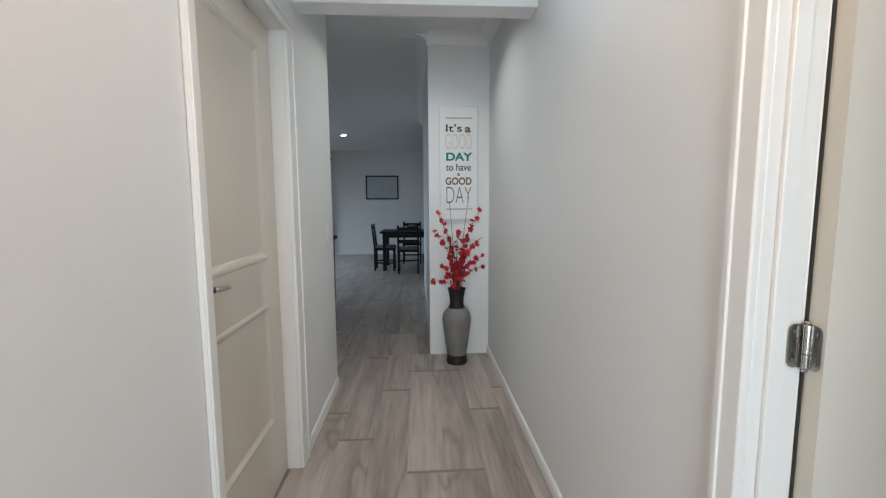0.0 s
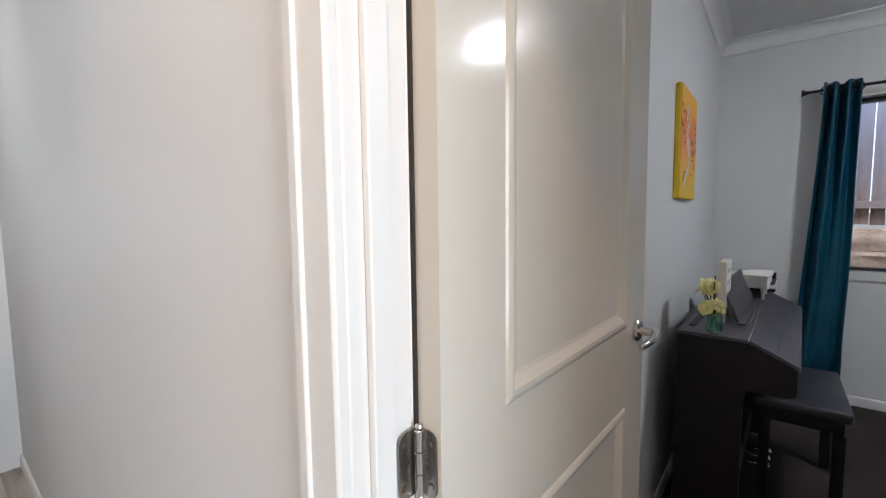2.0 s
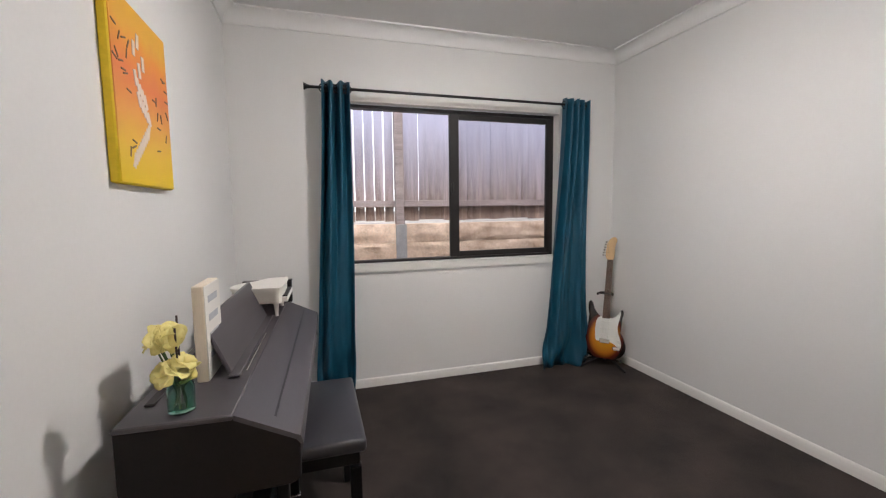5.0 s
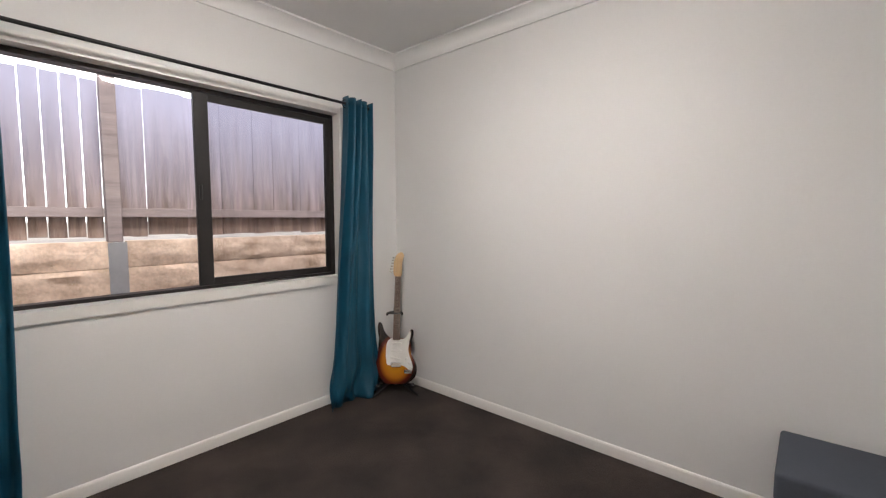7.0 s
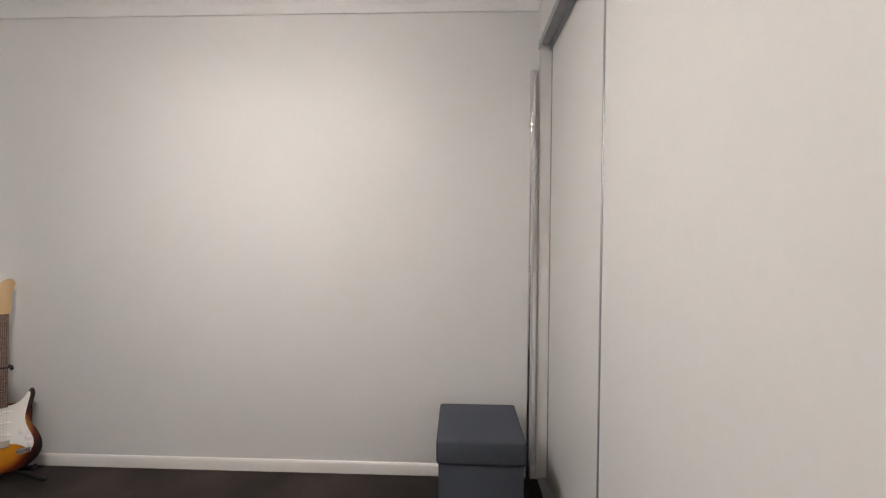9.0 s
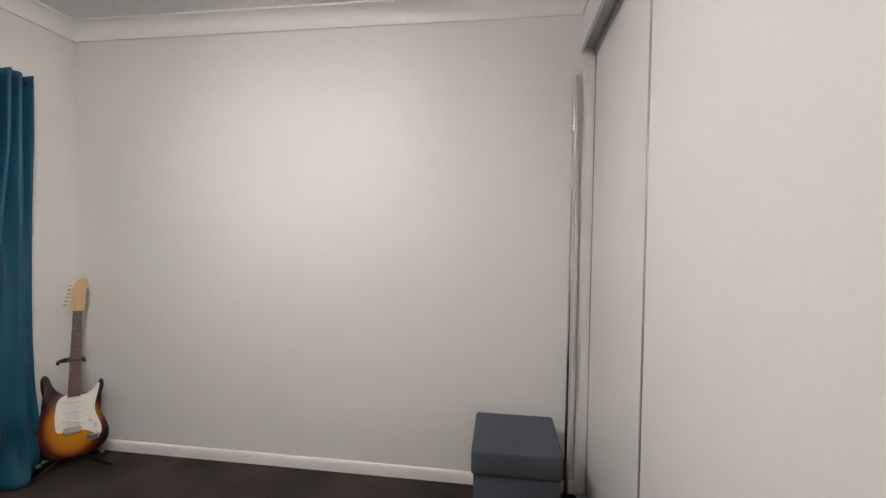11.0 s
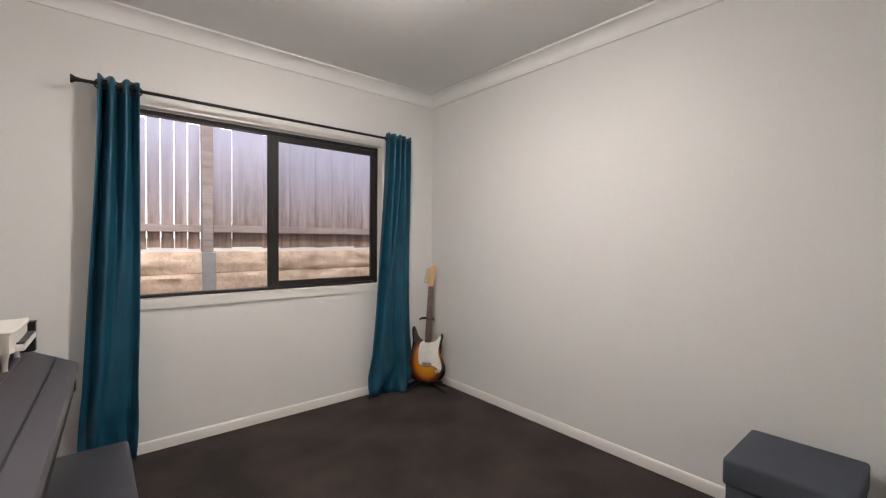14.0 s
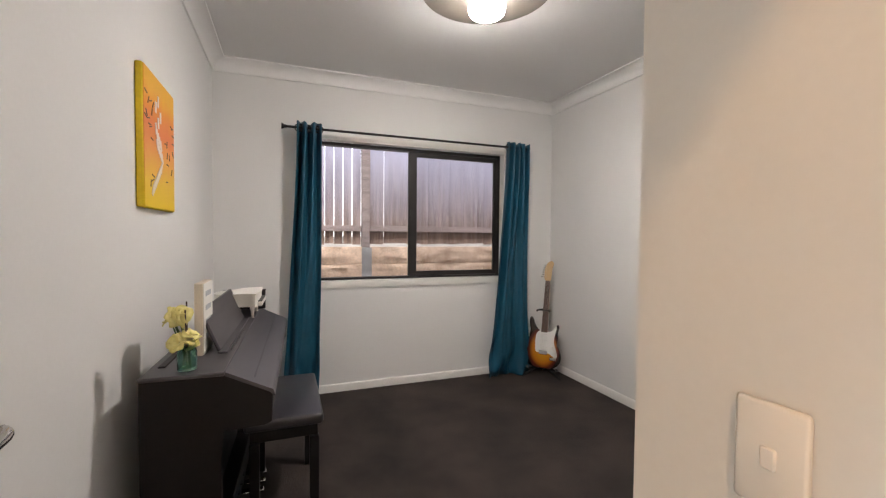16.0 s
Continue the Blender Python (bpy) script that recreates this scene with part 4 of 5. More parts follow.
# ---- guitar and stand ----
def rounded_slab(points, y0, y1, r):
    """A flat body with rounded rims, its outline in x and z, given anticlockwise."""
    n = len(points)

    def inset(d):
        ring = []
        for i, (x, z) in enumerate(points):
            (ax, az), (bx, bz) = points[i - 1], points[(i + 1) % n]
            tx, tz = bx - ax, bz - az
            k = d / max(1e-6, math.hypot(tx, tz))
            ring.append((x - tz * k, z + tx * k))
        return ring

    bm = bmesh.new()
    rings = [[bm.verts.new((x, y, z)) for x, z in inset(d)] for d, y in ((r, y0), (r * 0.3, y0 + r * 0.3), (0.0, y0 + r), (0.0, y1 - r), (r * 0.3, y1 - r * 0.3), (r, y1))]
    for a, b in zip(rings, rings[1:]):
        for i in range(n):
            bm.faces.new((a[i], a[(i + 1) % n], b[(i + 1) % n], b[i]))
    caps = [bm.faces.new(rings[0]), bm.faces.new(list(reversed(rings[-1])))]
    bmesh.ops.triangulate(bm, faces=caps, ngon_method="EAR_CLIP")
    bmesh.ops.recalc_face_normals(bm, faces=bm.faces)
    return bm


def guitar():
    t = thing("electric_guitar", "sunburst electric guitar with white pickguard on a stand", "guitar")
    half = [(0.0, 0.0), (0.09, 0.006), (0.146, 0.045), (0.159, 0.10), (0.141, 0.155), (0.112, 0.205), (0.105, 0.24), (0.117, 0.285), (0.128, 0.33), (0.121, 0.357), (0.106, 0.354), (0.091, 0.325), (0.066, 0.298), (0.034, 0.292), (-0.034, 0.30), (-0.066, 0.318), (-0.092, 0.352), (-0.109, 0.392), (-0.128, 0.407), (-0.141, 0.385), (-0.136, 0.33), (-0.119, 0.275), (-0.111, 0.235), (-0.124, 0.19), (-0.150, 0.14), (-0.161, 0.085), (-0.145, 0.035), (-0.09, 0.006)]
    half = [(x, z * 1.12) for x, z in half]
    out = spline([(x, 0, z) for x, z in half], 5, True)
    bm = rounded_slab([(p.x, p.z) for p in out], 0.0, 0.043, 0.006)
    mat = bpy.data.materials.new("sunburst_lacquer")
    mat.use_nodes = True
    nt = mat.node_tree
    b = nt.nodes["Principled BSDF"]
    co = nt.nodes.new("ShaderNodeTexCoord")
    mp = nt.nodes.new("ShaderNodeMapping")
    mp.inputs["Location"].default_value, mp.inputs["Scale"].default_value = (0.0, 0.0, -0.80), (6.2, 0.0, 4.6)
    nt.links.new(co.outputs["Object"], mp.inputs["Vector"])
    ln = nt.nodes.new("ShaderNodeVectorMath")
    ln.operation = "LENGTH"
    nt.links.new(mp.outputs[0], ln.inputs[0])
    rp = nt.nodes.new("ShaderNodeValToRGB")
    e = rp.color_ramp.elements
    e[0].position, e[0].color = 0.35, (0.62, 0.27, 0.018, 1)
    e[1].position, e[1].color = 0.94, (0.012, 0.006, 0.005, 1)
    for p, c in ((0.60, (0.5, 0.17, 0.014, 1)), (0.78, (0.11, 0.016, 0.008, 1))):
        e.new(p).color = c
    nt.links.new(ln.outputs["Value"], rp.inputs[0])
    nt.links.new(rp.outputs[0], b.inputs["Base Color"])
    b.inputs["Roughness"].default_value = 0.2
    b.inputs["Coat Weight"].default_value = 0.15
    body = part("body", bm, mat, t)
    guard = [(0.012, 0.300), (0.042, 0.296), (0.072, 0.308), (0.094, 0.332), (0.104, 0.346), (0.112, 0.335), (0.102, 0.285), (0.094, 0.24), (0.100, 0.195), (0.128, 0.125), (0.118, 0.085), (0.062, 0.118), (0.0, 0.128), (-0.062, 0.126), (-0.075, 0.165), (-0.078, 0.22), (-0.07, 0.275), (-0.045, 0.30), (-0.02, 0.302)]
    guard = [(x * 0.97, z * 1.12) for x, z in guard]
    g = part("pickguard", prism([(p.x, p.z) for p in spline([(x, 0, z) for x, z in guard], 4, True)], "y", -0.003, 0.0), PICKG, t, "white pickguard")
    for z, tilt in ((0.30, 0), (0.245, 0), (0.19, 12)):
        bm = boxes((-0.042, 0.042, -0.010, -0.003, -0.008, 0.008), bevel=0.004)
        bmesh.ops.rotate(bm, verts=bm.verts, cent=(0, 0, 0), matrix=Matrix.Rotation(radians(tilt), 3, "Y"))
        bmesh.ops.translate(bm, verts=bm.verts, vec=(0, 0, z))
        part("pickup", bm, PICKG, g)
    for x, z in ((0.08, 0.187), (0.104, 0.153), (0.112, 0.119)):
        bm = lathe([(0.011, 0), (0.010, 0.012), (0.008, 0.015)], 14)
        bmesh.ops.rotate(bm, verts=bm.verts, cent=(0, 0, 0), matrix=Matrix.Rotation(radians(90), 3, "X"))
        bmesh.ops.translate(bm, verts=bm.verts, vec=(x, -0.003, z))
        part("knob", bm, PICKG, g)
    part("bridge", boxes((-0.038, 0.038, -0.012, 0.0, 0.125, 0.16), bevel=0.003), BRIGHT, t, "chrome bridge")
    part("jack_plate", boxes((0.062, 0.118, -0.006, 0.001, 0.078, 0.106), bevel=0.005), BRIGHT, t)
    neck = part("neck", prism([(-0.027, 0.34), (0.027, 0.34), (0.0215, 0.80), (-0.0215, 0.80)], "y", -0.004, 0.018), MAPLE, t)
    part("fretboard", prism([(-0.0275, 0.325), (0.0275, 0.325), (0.0215, 0.80), (-0.0215, 0.80)], "y", -0.010, -0.004), ROSEW, neck, "dark rosewood fretboard")
    scale, z0 = 0.648, 0.80
    for k in range(1, 20):
        z = z0 - scale * (1 - 2 ** (-k / 12))
        part("fret", boxes((-0.0235, 0.0235, -0.0108, -0.010, z - 0.0008, z + 0.0008)), HINGE, neck)
    head = [(-0.0215, 0.80), (-0.034, 0.822), (-0.036, 0.85), (-0.030, 0.93), (-0.004, 0.975), (0.026, 0.985), (0.042, 0.965), (0.038, 0.94), (0.03, 0.90), (0.030, 0.845), (0.0215, 0.80)]
    h = part("headstock", prism([(p.x, p.z) for p in spline([(x, 0, z) for x, z in head], 3, True)], "y", 0.0, 0.014), MAPLE, t, "maple headstock")
    for k in range(6):
        z = 0.835 + 0.0215 * k
        bm = boxes((-0.066 + 0.004 * k, -0.050 + 0.004 * k, 0.002, 0.010, z - 0.006, z + 0.006), bevel=0.002)
        tube([(-0.05 + 0.004 * k, 0.006, z), (-0.03, 0.006, z)], 0.003, 8, bm)
        tube([(-0.02, 0.0, z), (-0.02, -0.012, z)], 0.003, 8, bm)
        part("tuning_peg", bm, BRIGHT, h)
    for k in range(6):
        x = -0.0175 + 0.007 * k
        part("string", tube([(x * 1.35, -0.014, 0.143), (x, -0.014, 0.80)], 0.0005, 4), CHROME, t)
    return t


GP = Vector((4.165, -0.765, 0.07))
gt = guitar()
FACE = Matrix.Rotation(math.atan2(-0.74, -0.67), 4, "Z")
gt.matrix_world = Matrix.Translation(GP + Vector((0, 0, 0.012))) @ FACE @ pose(0, 0, 0, -8.5, 2, 0)
stand = thing("guitar_stand", "black metal tripod guitar stand with padded yoke", "guitar stand")
part("mast", tube([(0, 0.09, 0.02), (0, 0.135, 0.56)], 0.009, 10), BLACKMETAL, stand)
part("yoke", tube(spline([(-0.055, 0.035, 0.53), (-0.05, 0.10, 0.53), (0, 0.13, 0.53), (0.05, 0.10, 0.53), (0.055, 0.035, 0.53)], 4), 0.008, 8), BLACKMETAL, stand)
part("yoke_bar", tube([(-0.062, 0.048, 0.535), (0.062, 0.048, 0.535)], 0.005, 8), BLACKMETAL, stand)
part("cradle", tube(spline([(-0.13, -0.03, 0.02), (-0.12, 0.03, -0.01), (0, 0.09, 0.0), (0.12, 0.03, -0.01), (0.13, -0.03, 0.02)], 4), 0.010, 8), BLACKMETAL, stand)
for a in (-0.17, 0.17):
    part("leg", tube([(0, 0.09, 0.03), (a, -0.06, -0.058)], 0.009, 8), BLACKMETAL, stand)
part("leg", tube([(0, 0.09, 0.03), (0, 0.17, -0.058)], 0.009, 8), BLACKMETAL, stand)
stand.matrix_world = Matrix.Translation(GP) @ FACE

# ---- ceiling light, switches ----
cl = thing("ceiling_light", "lit opal ceiling light on a shallow beige dish", "ceiling light", (2.92, 0.455, H))
part("dish", lathe([(0.345, 2.5495), (0.343, 2.544), (0.29, 2.536), (0.22, 2.529), (0.15, 2.523), (0.075, 2.519)], 56, 2.92, 0.455), DISH, cl)
# neck added and rim kept dim so less light reaches the upper walls
part("neck", lathe([(0.07, 2.5395), (0.062, 2.50), (0.062, 2.477)], 32, 2.92, 0.455), PLASTIC, cl, "added white lamp neck")
dome = part("dome", lathe([(0.078, 2.476), (0.094, 2.466), (0.096, 2.450), (0.092, 2.434)], 40, 2.92, 0.455), RIMGLOW, cl, "softly glowing opal glass rim")
part("diffuser", lathe([(0.0915, 2.4335), (0.084, 2.422), (0.064, 2.412), (0.034, 2.406), (0.008, 2.405)], 40, 2.92, 0.455), LAMPGLOW, dome, "glowing opal diffuser")


def switch(name, label, m, rockers=1):
    t = thing(name, label, "light switch")
    bm = bmesh.new()
    box(bm, -0.036, 0.036, -0.007, 0.0, -0.058, 0.058, bevel=0.005, seg=3)
    part("plate", bm, PLASTIC, t)
    for k in range(rockers):
        part("rocker", boxes((-0.008, 0.008, -0.0105, -0.006, -0.012 + 0.03 * k, 0.012 + 0.03 * k), bevel=0.002), PLASTIC, t)
    t.matrix_world = m


switch("light_switch", "white plastic light switch on the wardrobe end wall", pose(1.236, 0.951, 1.052, 0, 0, 180))
switch("light_switch", "white plastic light switch on the hall wall", pose(XL + 0.001, 3.885, 1.09, 0, 0, 90))
# the last bezel is added to go with the hall-end fill light
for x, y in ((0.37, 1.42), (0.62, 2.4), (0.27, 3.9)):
    dl = thing("downlight", "unseen white downlight bezel on the hall ceiling", "downlight", (x, y, HH), group="hall downlights")
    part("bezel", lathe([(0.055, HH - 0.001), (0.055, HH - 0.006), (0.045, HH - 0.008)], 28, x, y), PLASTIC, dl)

# ---- hall: sign and vase ----
sg = thing("wall_sign", "white printed canvas sign with lettered saying", "sign", (0.58, 4.64, 1.15))
part("board", boxes((0.425, 0.735, 4.628, 4.648, 1.15, 2.06), bevel=0.003), PAPER, sg)


def words(text, z, high, wide, mat, shear=0.0):
    cu = bpy.data.curves.new("lettering", "FONT")
    cu.body, cu.align_x, cu.align_y, cu.size, cu.extrude, cu.shear = text, "CENTER", "CENTER", 0.1, 0.0006, shear
    cu.offset = 0.0035 if mat in (TEALINK, TAN) else (-0.0022 if high > 0.1 else 0.001)
    cu.materials.append(mat)
    ob = new("lettering", cu)
    bpy.context.view_layer.update()
    d = ob.dimensions
    ob.parent = sg
    ob.rotation_euler = (radians(90), 0, 0)
    ob.scale = (wide / max(d.x, 0.001), high / max(d.y, 0.001), 1)
    ob.location = Vector((0.578, 4.627, z)) - ORIGIN[sg]
    return ob


for text, z, high, wide, mat in (("It's", 1.885, 0.062, 0.130, INK), ("GOOD", 1.775, 0.118, 0.215, PINKINK), ("DAY", 1.658, 0.066, 0.215, TEALINK), ("to have", 1.575, 0.058, 0.205, INK), ("a", 1.523, 0.022, 0.02, TAN), ("GOOD", 1.462, 0.062, 0.215, TAN), ("DAY", 1.345, 0.13, 0.205, INK)):
    words(text, z, high, wide, mat)
bpy.data.objects["lettering"].location.x -= 0.04
words("a", 1.882, 0.045, 0.05, TAN).location.x += 0.075
for z in (1.965, 1.235):
    part("rule", boxes((0.475, 0.69, 4.6265, 4.628, z, z + 0.006)), TAN, sg)

VC = (0.545, 4.46)
vase = thing("floor_vase", "tall grey ribbed vase with dark neck and foot", "vase", (*VC, 0.0))
prof = [(0.075, 0.07), (0.085, 0.12), (0.098, 0.22), (0.110, 0.31), (0.114, 0.36), (0.104, 0.41), (0.068, 0.455)]
fine = [(p.x, p.z) for p in spline([(r, 0, z) for r, z in prof], 12)]
fine = [(r + 0.0016 * math.sin(z * 420), z) for r, z in fine]
part("body", lathe(fine, 40, *VC), VASEG, vase, "grey ribbed body", sharp=80)
part("foot", lathe([(0.083, 0.001), (0.085, 0.02), (0.076, 0.05), (0.077, 0.071)], 32, *VC), VASEB, vase, "dark foot")
neckp = [(p.x, p.z) for p in spline([(0.067, 0, 0.453), (0.056, 0, 0.48), (0.058, 0, 0.54), (0.070, 0, 0.60), (0.074, 0, 0.61)], 5)]
part("neck", lathe(neckp + [(0.064, 0.61), (0.05, 0.54), (0.04, 0.50)], 32, *VC), VASEB, vase, "dark flared neck")
fl = thing("red_blossom_branches", "artificial red blossom branches standing in the vase", "flowers", (*VC, 0.5))
rng = random.Random(11)
tips = ((-0.20, 0.68), (-0.15, 1.20), (-0.19, 1.08), (-0.06, 1.02), (0.01, 1.05), (0.10, 1.02), (0.17, 1.22), (0.20, 0.86), (0.16, 0.98), (-0.13, 0.78), (0.06, 0.9), (0.23, 0.80), (-0.08, 0.90), (-0.05, 0.80), (0.03, 0.77), (0.09, 0.73), (-0.08, 0.71), (0.0, 0.85))
for k, (dx, zt) in enumerate(tips):
    dy = rng.uniform(-0.14, 0.06)
    base = Vector((VC[0] + dx * 0.1, VC[1] + rng.uniform(-0.02, 0.02), 0.52))
    mid = Vector((VC[0] + dx * 0.30, VC[1] + dy * 0.3, 0.62 + (zt - 0.62) * 0.55))
    tip = Vector((VC[0] + dx, VC[1] + dy, zt))
    line = spline([base, mid, tip], 8)
    br = part("branch", tube(line, 0.0035, 6, taper=0.4), TWIG if k % 3 else RED, fl)
    n = 9 if zt > 0.85 else 6
    for j in range(n):
        bm = bmesh.new()
        s = 0.42 + 0.58 * j / (n - 1)
        c = line[min(len(line) - 1, int(s * (len(line) - 1)))] + Vector((rng.uniform(-0.016, 0.016), rng.uniform(-0.016, 0.016), rng.uniform(-0.012, 0.012)))
        axis = Vector((rng.uniform(-1, 1), rng.uniform(-1.4, 0.2), rng.uniform(-0.5, 1))).normalized()
        u = axis.orthogonal().normalized()
        w = axis.cross(u)
        r = rng.uniform(0.017, 0.026)
        for p in range(5):
            a = p * 2 * math.pi / 5 + rng.uniform(-0.15, 0.15)
            d = u * math.cos(a) + w * math.sin(a)
            e = u * -math.sin(a) + w * math.cos(a)
            vs = [bm.verts.new(q) for q in (c, c + d * r * 0.6 + e * r * 0.5 + axis * r * 0.25, c + d * r * 1.1 + axis * r * 0.5, c + d * r * 0.6 - e * r * 0.5 + axis * r * 0.25)]
            bm.faces.new(vs)
        ball = [bm.verts.new(c + axis * r * 0.45 + q * r * 0.32) for q in (u, w, -u, -w, axis)]
        for i in range(4):
            bm.faces.new((ball[i], ball[(i + 1) % 4], ball[4]))
        part("blossom", bm, RED, br, sharp=30)
for dx, zt in ((-0.06, 1.30), (0.09, 1.34), (0.20, 1.02)):
    part("bare_twig", tube(spline([(VC[0], VC[1], 0.55), (VC[0] + dx * 0.4, VC[1] - 0.02, 0.9), (VC[0] + dx, VC[1] - 0.05, zt)], 6), 0.0028, 6, taper=0.5), TWIG, fl)

# ---- dining set ----
def dining_chair(m):
    t = thing("dining_chair", "black-stained ladder-back dining chair with grey pad", "chair", group="chairs round the dining table")
    for x in (-0.20, 0.165):
        part("leg", boxes((x, x + 0.035, -0.20, -0.165, 0, 0.44), bevel=0.003), DARKWOOD, t)
        part("back_post", prism([(0.165, 0.0), (0.20, 0.0), (0.20, 0.45), (0.245, 0.90), (0.215, 0.90), (0.165, 0.45)], "x", x, x + 0.035), DARKWOOD, t)
        part("side_stretcher", boxes((x + 0.008, x + 0.026, -0.17, 0.17, 0.14, 0.17)), DARKWOOD, t)
    part("seat_frame", boxes((-0.205, 0.205, -0.21, 0.19, 0.40, 0.445), bevel=0.004), DARKWOOD, t)
    bm = bmesh.new()
    box(bm, -0.20, 0.20, -0.205, 0.165, 0.446, 0.475, bevel=0.012, seg=2)
    part("seat", bm, SEATF, t, "pale grey seat pad")
    part("front_stretcher", boxes((-0.17, 0.17, -0.19, -0.172, 0.18, 0.21)), DARKWOOD, t)
    for z, y in ((0.57, 0.208), (0.68, 0.219), (0.80, 0.230)):
        part("slat", boxes((-0.166, 0.166, y - 0.008, y + 0.008, z, z + 0.065), bevel=0.003), DARKWOOD, t)
    t.matrix_world = m
    return t


c1 = dining_chair(pose(-0.42, 9.42, 0, 0, 0, 90))
copy_thing(c1, pose(0.05, 9.05, 0, 0, 0, 180))
copy_thing(c1, pose(0.62, 9.05, 0, 0, 0, 180))
copy_thing(c1, pose(0.10, 10.35, 0, 0, 0, 0))
table = thing("dining_table", "black-stained timber dining table", "table", (0.35, 9.7, 0))
part("tabletop", boxes((-0.50, 1.30, 9.18, 10.08, 0.725, 0.76), bevel=0.004), DARKWOOD, table)
part("apron", boxes((-0.42, 1.22, 9.26, 10.0, 0.64, 0.725)), DARKWOOD, table)
for x in (-0.45, 1.19):
    for y in (9.22, 9.97):
        part("leg", boxes((x, x + 0.07, y, y + 0.07, 0, 0.725), bevel=0.004), DARKWOOD, table)
bowl = thing("table_bowl", "dark fruit bowl on the dining table", "bowl", (0.12, 9.75, 0.76))
part("bowl", lathe([(0.05, 0.761), (0.09, 0.79), (0.13, 0.83), (0.122, 0.832), (0.06, 0.79)], 24, 0.12, 9.75), VASEB, bowl)
for dx, dy in ((0.03, 0.02), (-0.04, 0.01), (0.0, -0.04)):
    part("fruit", lathe([(0.012, 0.80), (0.034, 0.815), (0.04, 0.838), (0.03, 0.862), (0.01, 0.872)], 14, 0.12 + dx, 9.75 + dy), SEATF, bowl)
pf = thing("framed_print", "pale grey print in a thin dark frame", "picture", (-0.67, 11.98, 1.41))
part("print", boxes((-1.05, -0.29, 11.982, 11.998, 1.44, 1.98)), SKETCH, pf)
part("frame", boxes((-1.08, -1.05, 11.972, 11.998, 1.41, 2.01), (-0.29, -0.26, 11.972, 11.998, 1.41, 2.01), (-1.05, -0.29, 11.972, 11.998, 1.41, 1.44), (-1.05, -0.29, 11.972, 11.998, 1.98, 2.01), bevel=0.003), DARKWOOD, pf)
for x, y in ((-1.20, 7.52), (-1.18, 9.52)):
    d = thing("downlight", "lit recessed downlight in the living room ceiling", "downlight", (x, y, HH), group="living room downlights")
    part("bezel", lathe([(0.065, HH - 0.0015), (0.065, HH - 0.006), (0.05, HH - 0.009)], 28, x, y), PLASTIC, d)
    part("lens", lathe([(0.046, HH - 0.0095), (0.04, HH - 0.018), (0.012, HH - 0.022)], 24, x, y), DLGLOW, d, "glowing lens")
island = thing("kitchen_bench", "grey kitchen bench with dark stone top", "kitchen bench", (-1.2, 5.7, 0))
part("cabinet", boxes((-1.60, -0.80, 4.9, 6.42, 0.09, 0.86), bevel=0.003), COUNTER, island)
part("plinth", boxes((-1.56, -0.85, 4.95, 6.37, 0.0, 0.09)), BLACKMETAL, island)
part("benchtop", boxes((-1.63, -0.77, 4.87, 6.45, 0.86, 0.90), bevel=0.003), DARKWOOD, island, "dark stone benchtop")
rack = thing("dish_rack", "black dish rack on the kitchen bench", "dish rack", (-1.0, 6.2, 0.9))
part("tray", boxes((-1.15, -0.82, 6.05, 6.40, 0.901, 0.925), bevel=0.006), BLACKMETAL, rack)
for k in range(6):
    part("wire", tube(spline([(-1.14, 6.08 + 0.06 * k, 0.925), (-1.10, 6.08 + 0.06 * k, 1.0), (-0.90, 6.08 + 0.06 * k, 1.02), (-0.83, 6.08 + 0.06 * k, 0.925)], 4), 0.006, 6), BLACKMETAL, rack)
stool = thing("bar_stool", "black bar stool at the kitchen bench", "stool", (-1.06, 6.72, 0))
part("seat", boxes((-1.22, -0.90, 6.56, 6.88, 0.66, 0.70), bevel=0.012), DARKWOOD, stool)
part("backrest", boxes((-1.21, -0.91, 6.855, 6.88, 0.76, 0.98), bevel=0.006), DARKWOOD, stool)
for x in (-1.20, -0.94):
    for y in (6.575, 6.845):
        part("leg", boxes((x, x + 0.024, y, y + 0.024, 0, 0.66 if y < 6.7 else 0.97)), DARKWOOD, stool)
part("footrest", boxes((-1.19, -0.93, 6.58, 6.59, 0.25, 0.275)), DARKWOOD, stool)
dr = thing("living_curtain", "grey drape hanging beside the living room window", "curtain", (-2.3, 11.85, 0))
bm = bmesh.new()
rows = [[bm.verts.new((-2.34 + 0.30 * i / 48, 11.86 + 0.035 * math.sin(i * 0.9 + 0.3 * j), 0.03 + 2.33 * j / 10)) for i in range(49)] for j in range(11)]
for r0, r1 in zip(rows, rows[1:]):
    for i in range(48):
        bm.faces.new((r0[i], r0[i + 1], r1[i + 1], r1[i]))
cl2 = part("cloth", bm, SHEER, dr, sharp=180)
cl2.modifiers.new("thickness", "SOLIDIFY").thickness = 0.004
part("rod", tube([(-4.0, 11.86, 2.40), (-1.94, 11.86, 2.40)], 0.014, 10), BLACKMETAL, dr)
part("finial", tube([(-1.95, 11.86, 2.40), (-1.90, 11.86, 2.40)], 0.03, 12), BLACKMETAL, dr)

# ---- outside the window ----
whole("ground", boxes((4.64, 60, -60, 60, -0.4, -0.12)), SOIL, "bare earth strip beside the house", "ground", kind="structure")
whole("raised_ground", boxes((5.78, 60, -60, 60, -0.2, 1.10)), SOIL, "raised earth behind the retaining wall", "ground", kind="structure")
whole("backdrop", boxes((59.0, 59.4, -55, 55, 1.0, 30.0)), HAZE, "bright hazy sky beyond the fence", "sky", kind="structure")
whole("backdrop", boxes((-12, 6, 20.0, 20.3, -0.5, 8.0)), HAZE, "bright hazy daylight beyond the living room window", "sky", kind="structure")
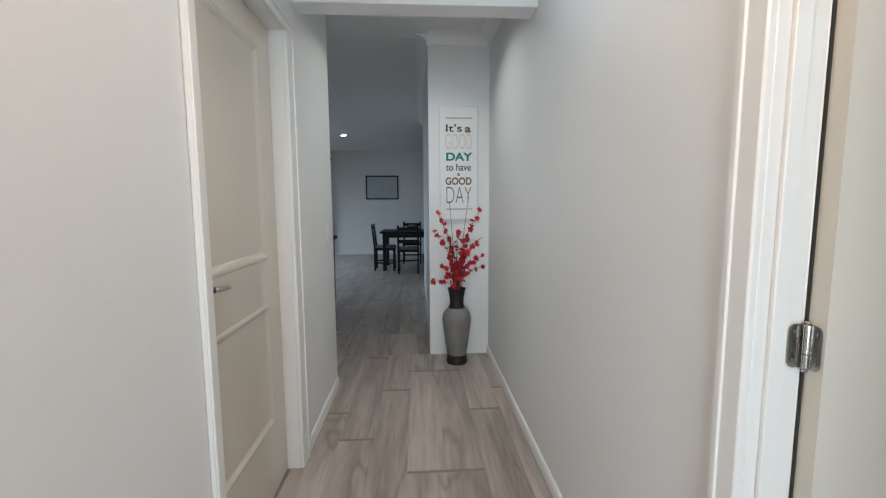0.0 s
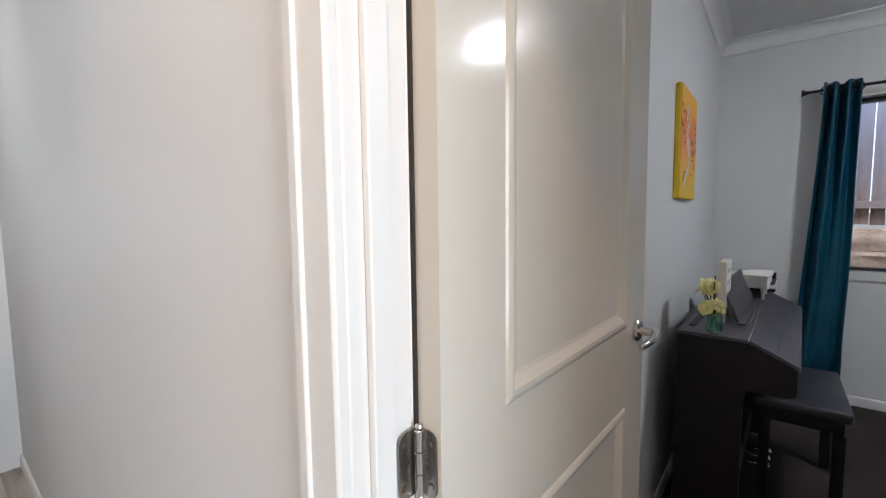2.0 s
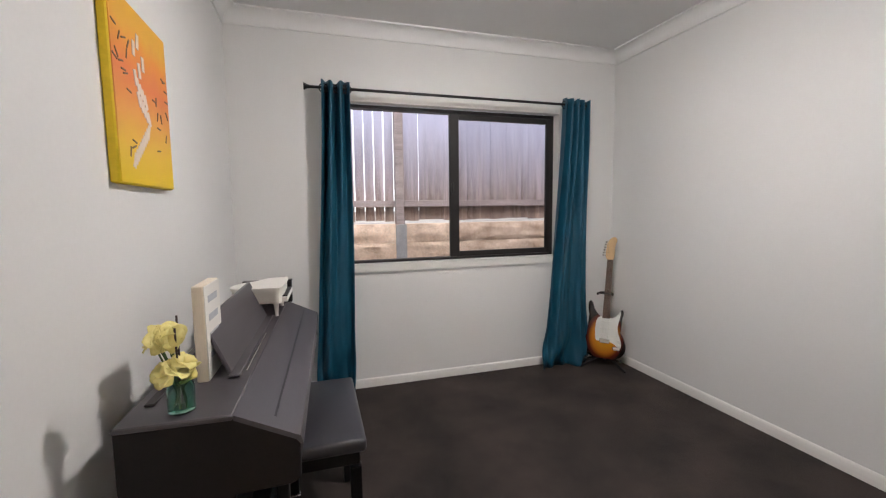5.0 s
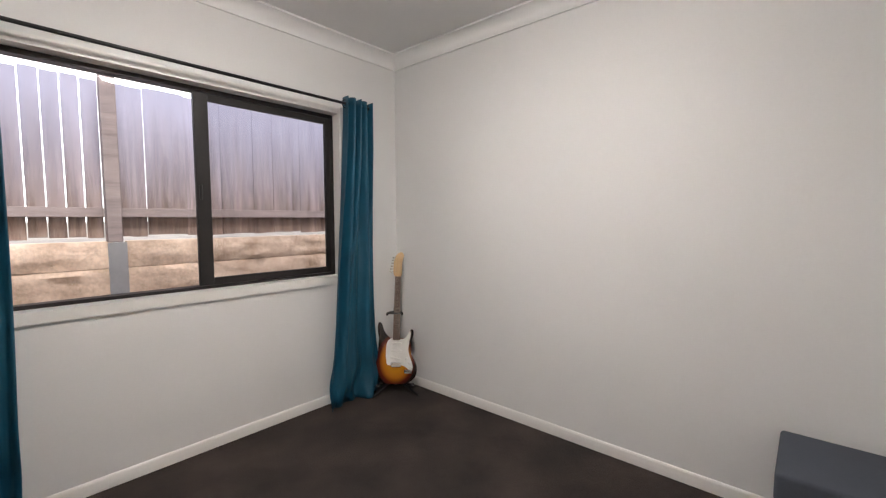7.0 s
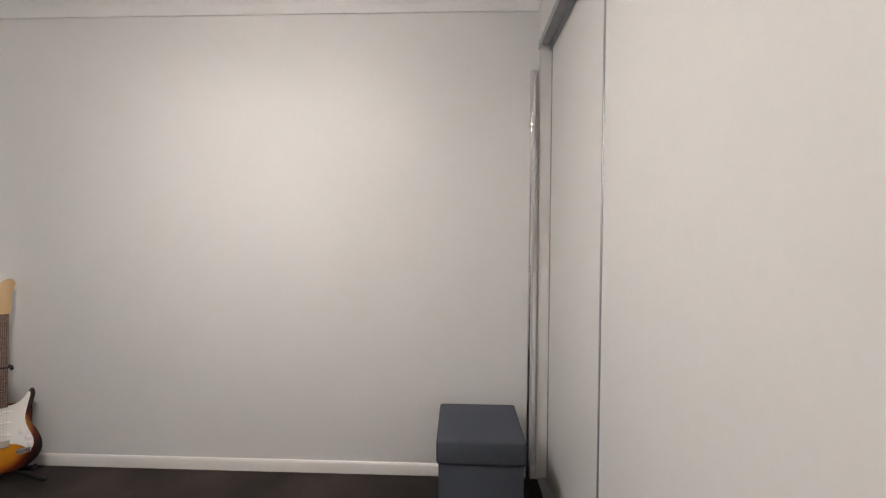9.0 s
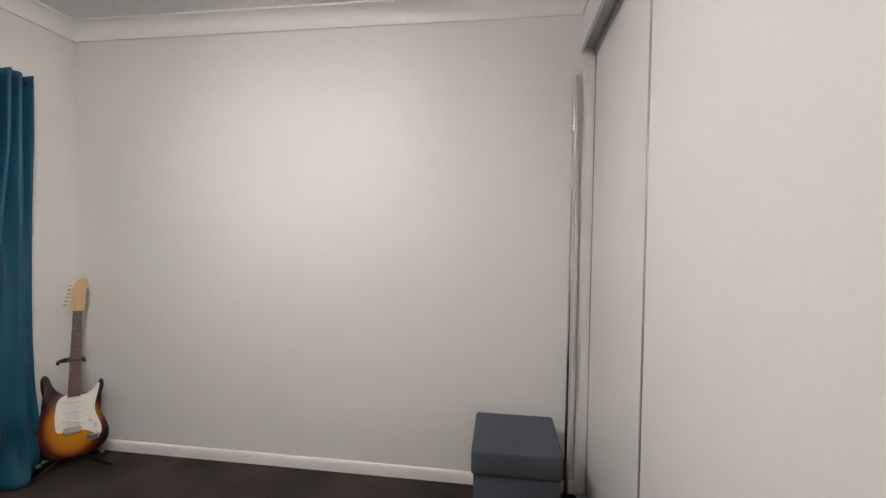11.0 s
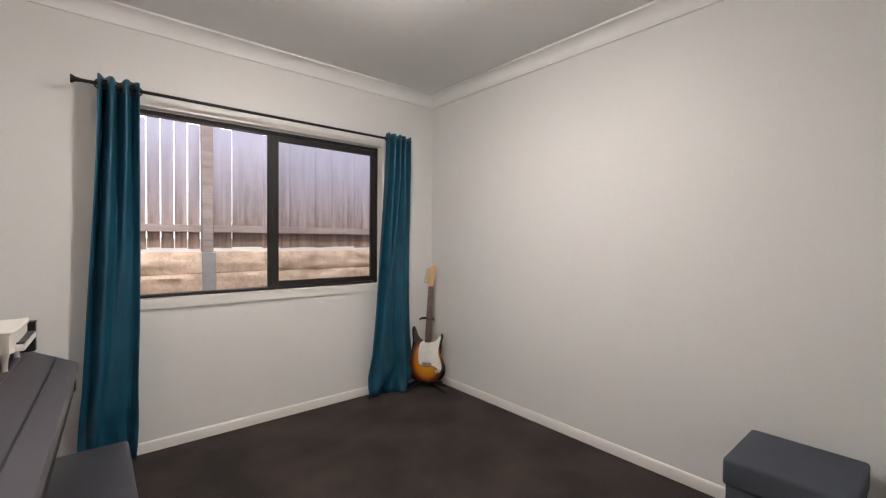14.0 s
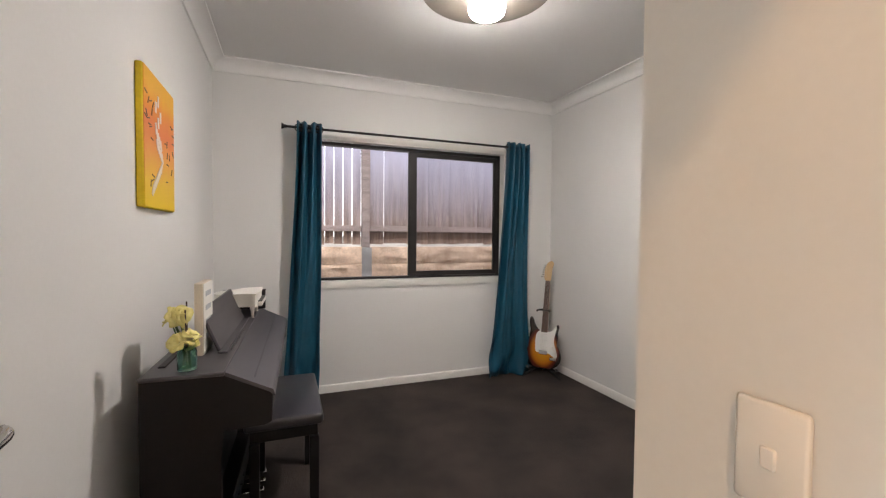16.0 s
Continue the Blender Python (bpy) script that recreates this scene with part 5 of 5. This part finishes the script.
rw = thing("retaining_wall", "sandstone-look concrete sleeper retaining wall with steel posts", "retaining wall", (5.66, 0.5, -0.12))
sleeper_meshes = []
for s in range(4):
    rng = random.Random(20 + s)
    bm = bmesh.new()
    nu, nv = 40, 6
    g = []
    for j in range(nv + 1):
        row = []
        for i in range(nu + 1):
            edge = min(i, nu - i, 2) / 2 * min(j, nv - j, 1)
            d = 0.026 * (noise.fractal(Vector((i * 0.33 + 9 * s, j * 0.5, s)), 0.8, 2.0, 3) + 0.5) * edge
            row.append(bm.verts.new((-d, 2.30 * i / nu, 0.190 * j / nv)))
        g.append(row)
    for a, b in zip(g, g[1:]):
        for i in range(nu):
            bm.faces.new((a[i], b[i], b[i + 1], a[i + 1]))
    box(bm, 0.001, 0.075, 0, 2.30, 0, 0.190)
    sleeper_meshes.append(as_mesh("sleeper", bm, STONE, sharp=50))
for k, yb in enumerate((-4.19, -1.785, 0.60, 2.95)):
    for r in range(7):
        ob = new("sleeper", sleeper_meshes[(k * 3 + r * 5 + k * r) % 4])
        ob.parent, ob.location = rw, Vector((5.622, yb, 1.158 - 0.195 * (r + 1))) - ORIGIN[rw]
        ORIGIN[ob] = ORIGIN[rw]
for y in (-1.865, 0.575, 2.925):
    part("steel_post", boxes((5.60, 5.612, y - 0.055, y + 0.055, -0.12, 1.145), (5.612, 5.70, y - 0.005, y + 0.005, -0.12, 1.145), (5.70, 5.712, y - 0.055, y + 0.055, -0.12, 1.145), bevel=0.002), GALV, rw, "galvanised steel post")
fence = thing("paling_fence", "weathered timber paling fence above the retaining wall", "fence", (5.70, 0.5, 1.14))
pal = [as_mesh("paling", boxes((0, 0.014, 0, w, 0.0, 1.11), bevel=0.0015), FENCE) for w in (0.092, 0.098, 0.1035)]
rng = random.Random(31)
row = [(0.6255 + 0.0995 * k, 0) for k in range(28)]
y = 0.545
while y > -3.3:
    k = rng.randrange(2)
    y -= (0.092, 0.098)[k] + (0.004 if 0.30 < y < 0.42 else rng.uniform(-0.003, -0.0005))
    row.append((y, k))
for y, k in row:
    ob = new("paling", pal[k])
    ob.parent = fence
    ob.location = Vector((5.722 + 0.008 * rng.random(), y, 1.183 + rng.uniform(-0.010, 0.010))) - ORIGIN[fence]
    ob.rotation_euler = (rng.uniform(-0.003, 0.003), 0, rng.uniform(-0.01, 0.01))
part("rail", boxes((5.672, 5.712, -3.2, 3.6, 1.325, 1.392), bevel=0.003), RAILW, fence)
for y in (-1.87, 0.545, 2.92):
    part("post", boxes((5.60, 5.672, y - 0.005, y + 0.085, 1.149, 2.31), bevel=0.004), RAILW, fence)

# ---- floor planks ----
lay_planks(XL - 0.05, XR, -0.9, 4.65)
lay_planks(-2.6 - 0.005, 0.23, 4.652, 11.98)
lay_planks(-1.9, -0.5, 4.07, 4.65)
lay_planks(0.336, 1.5, 8.2, 11.98)
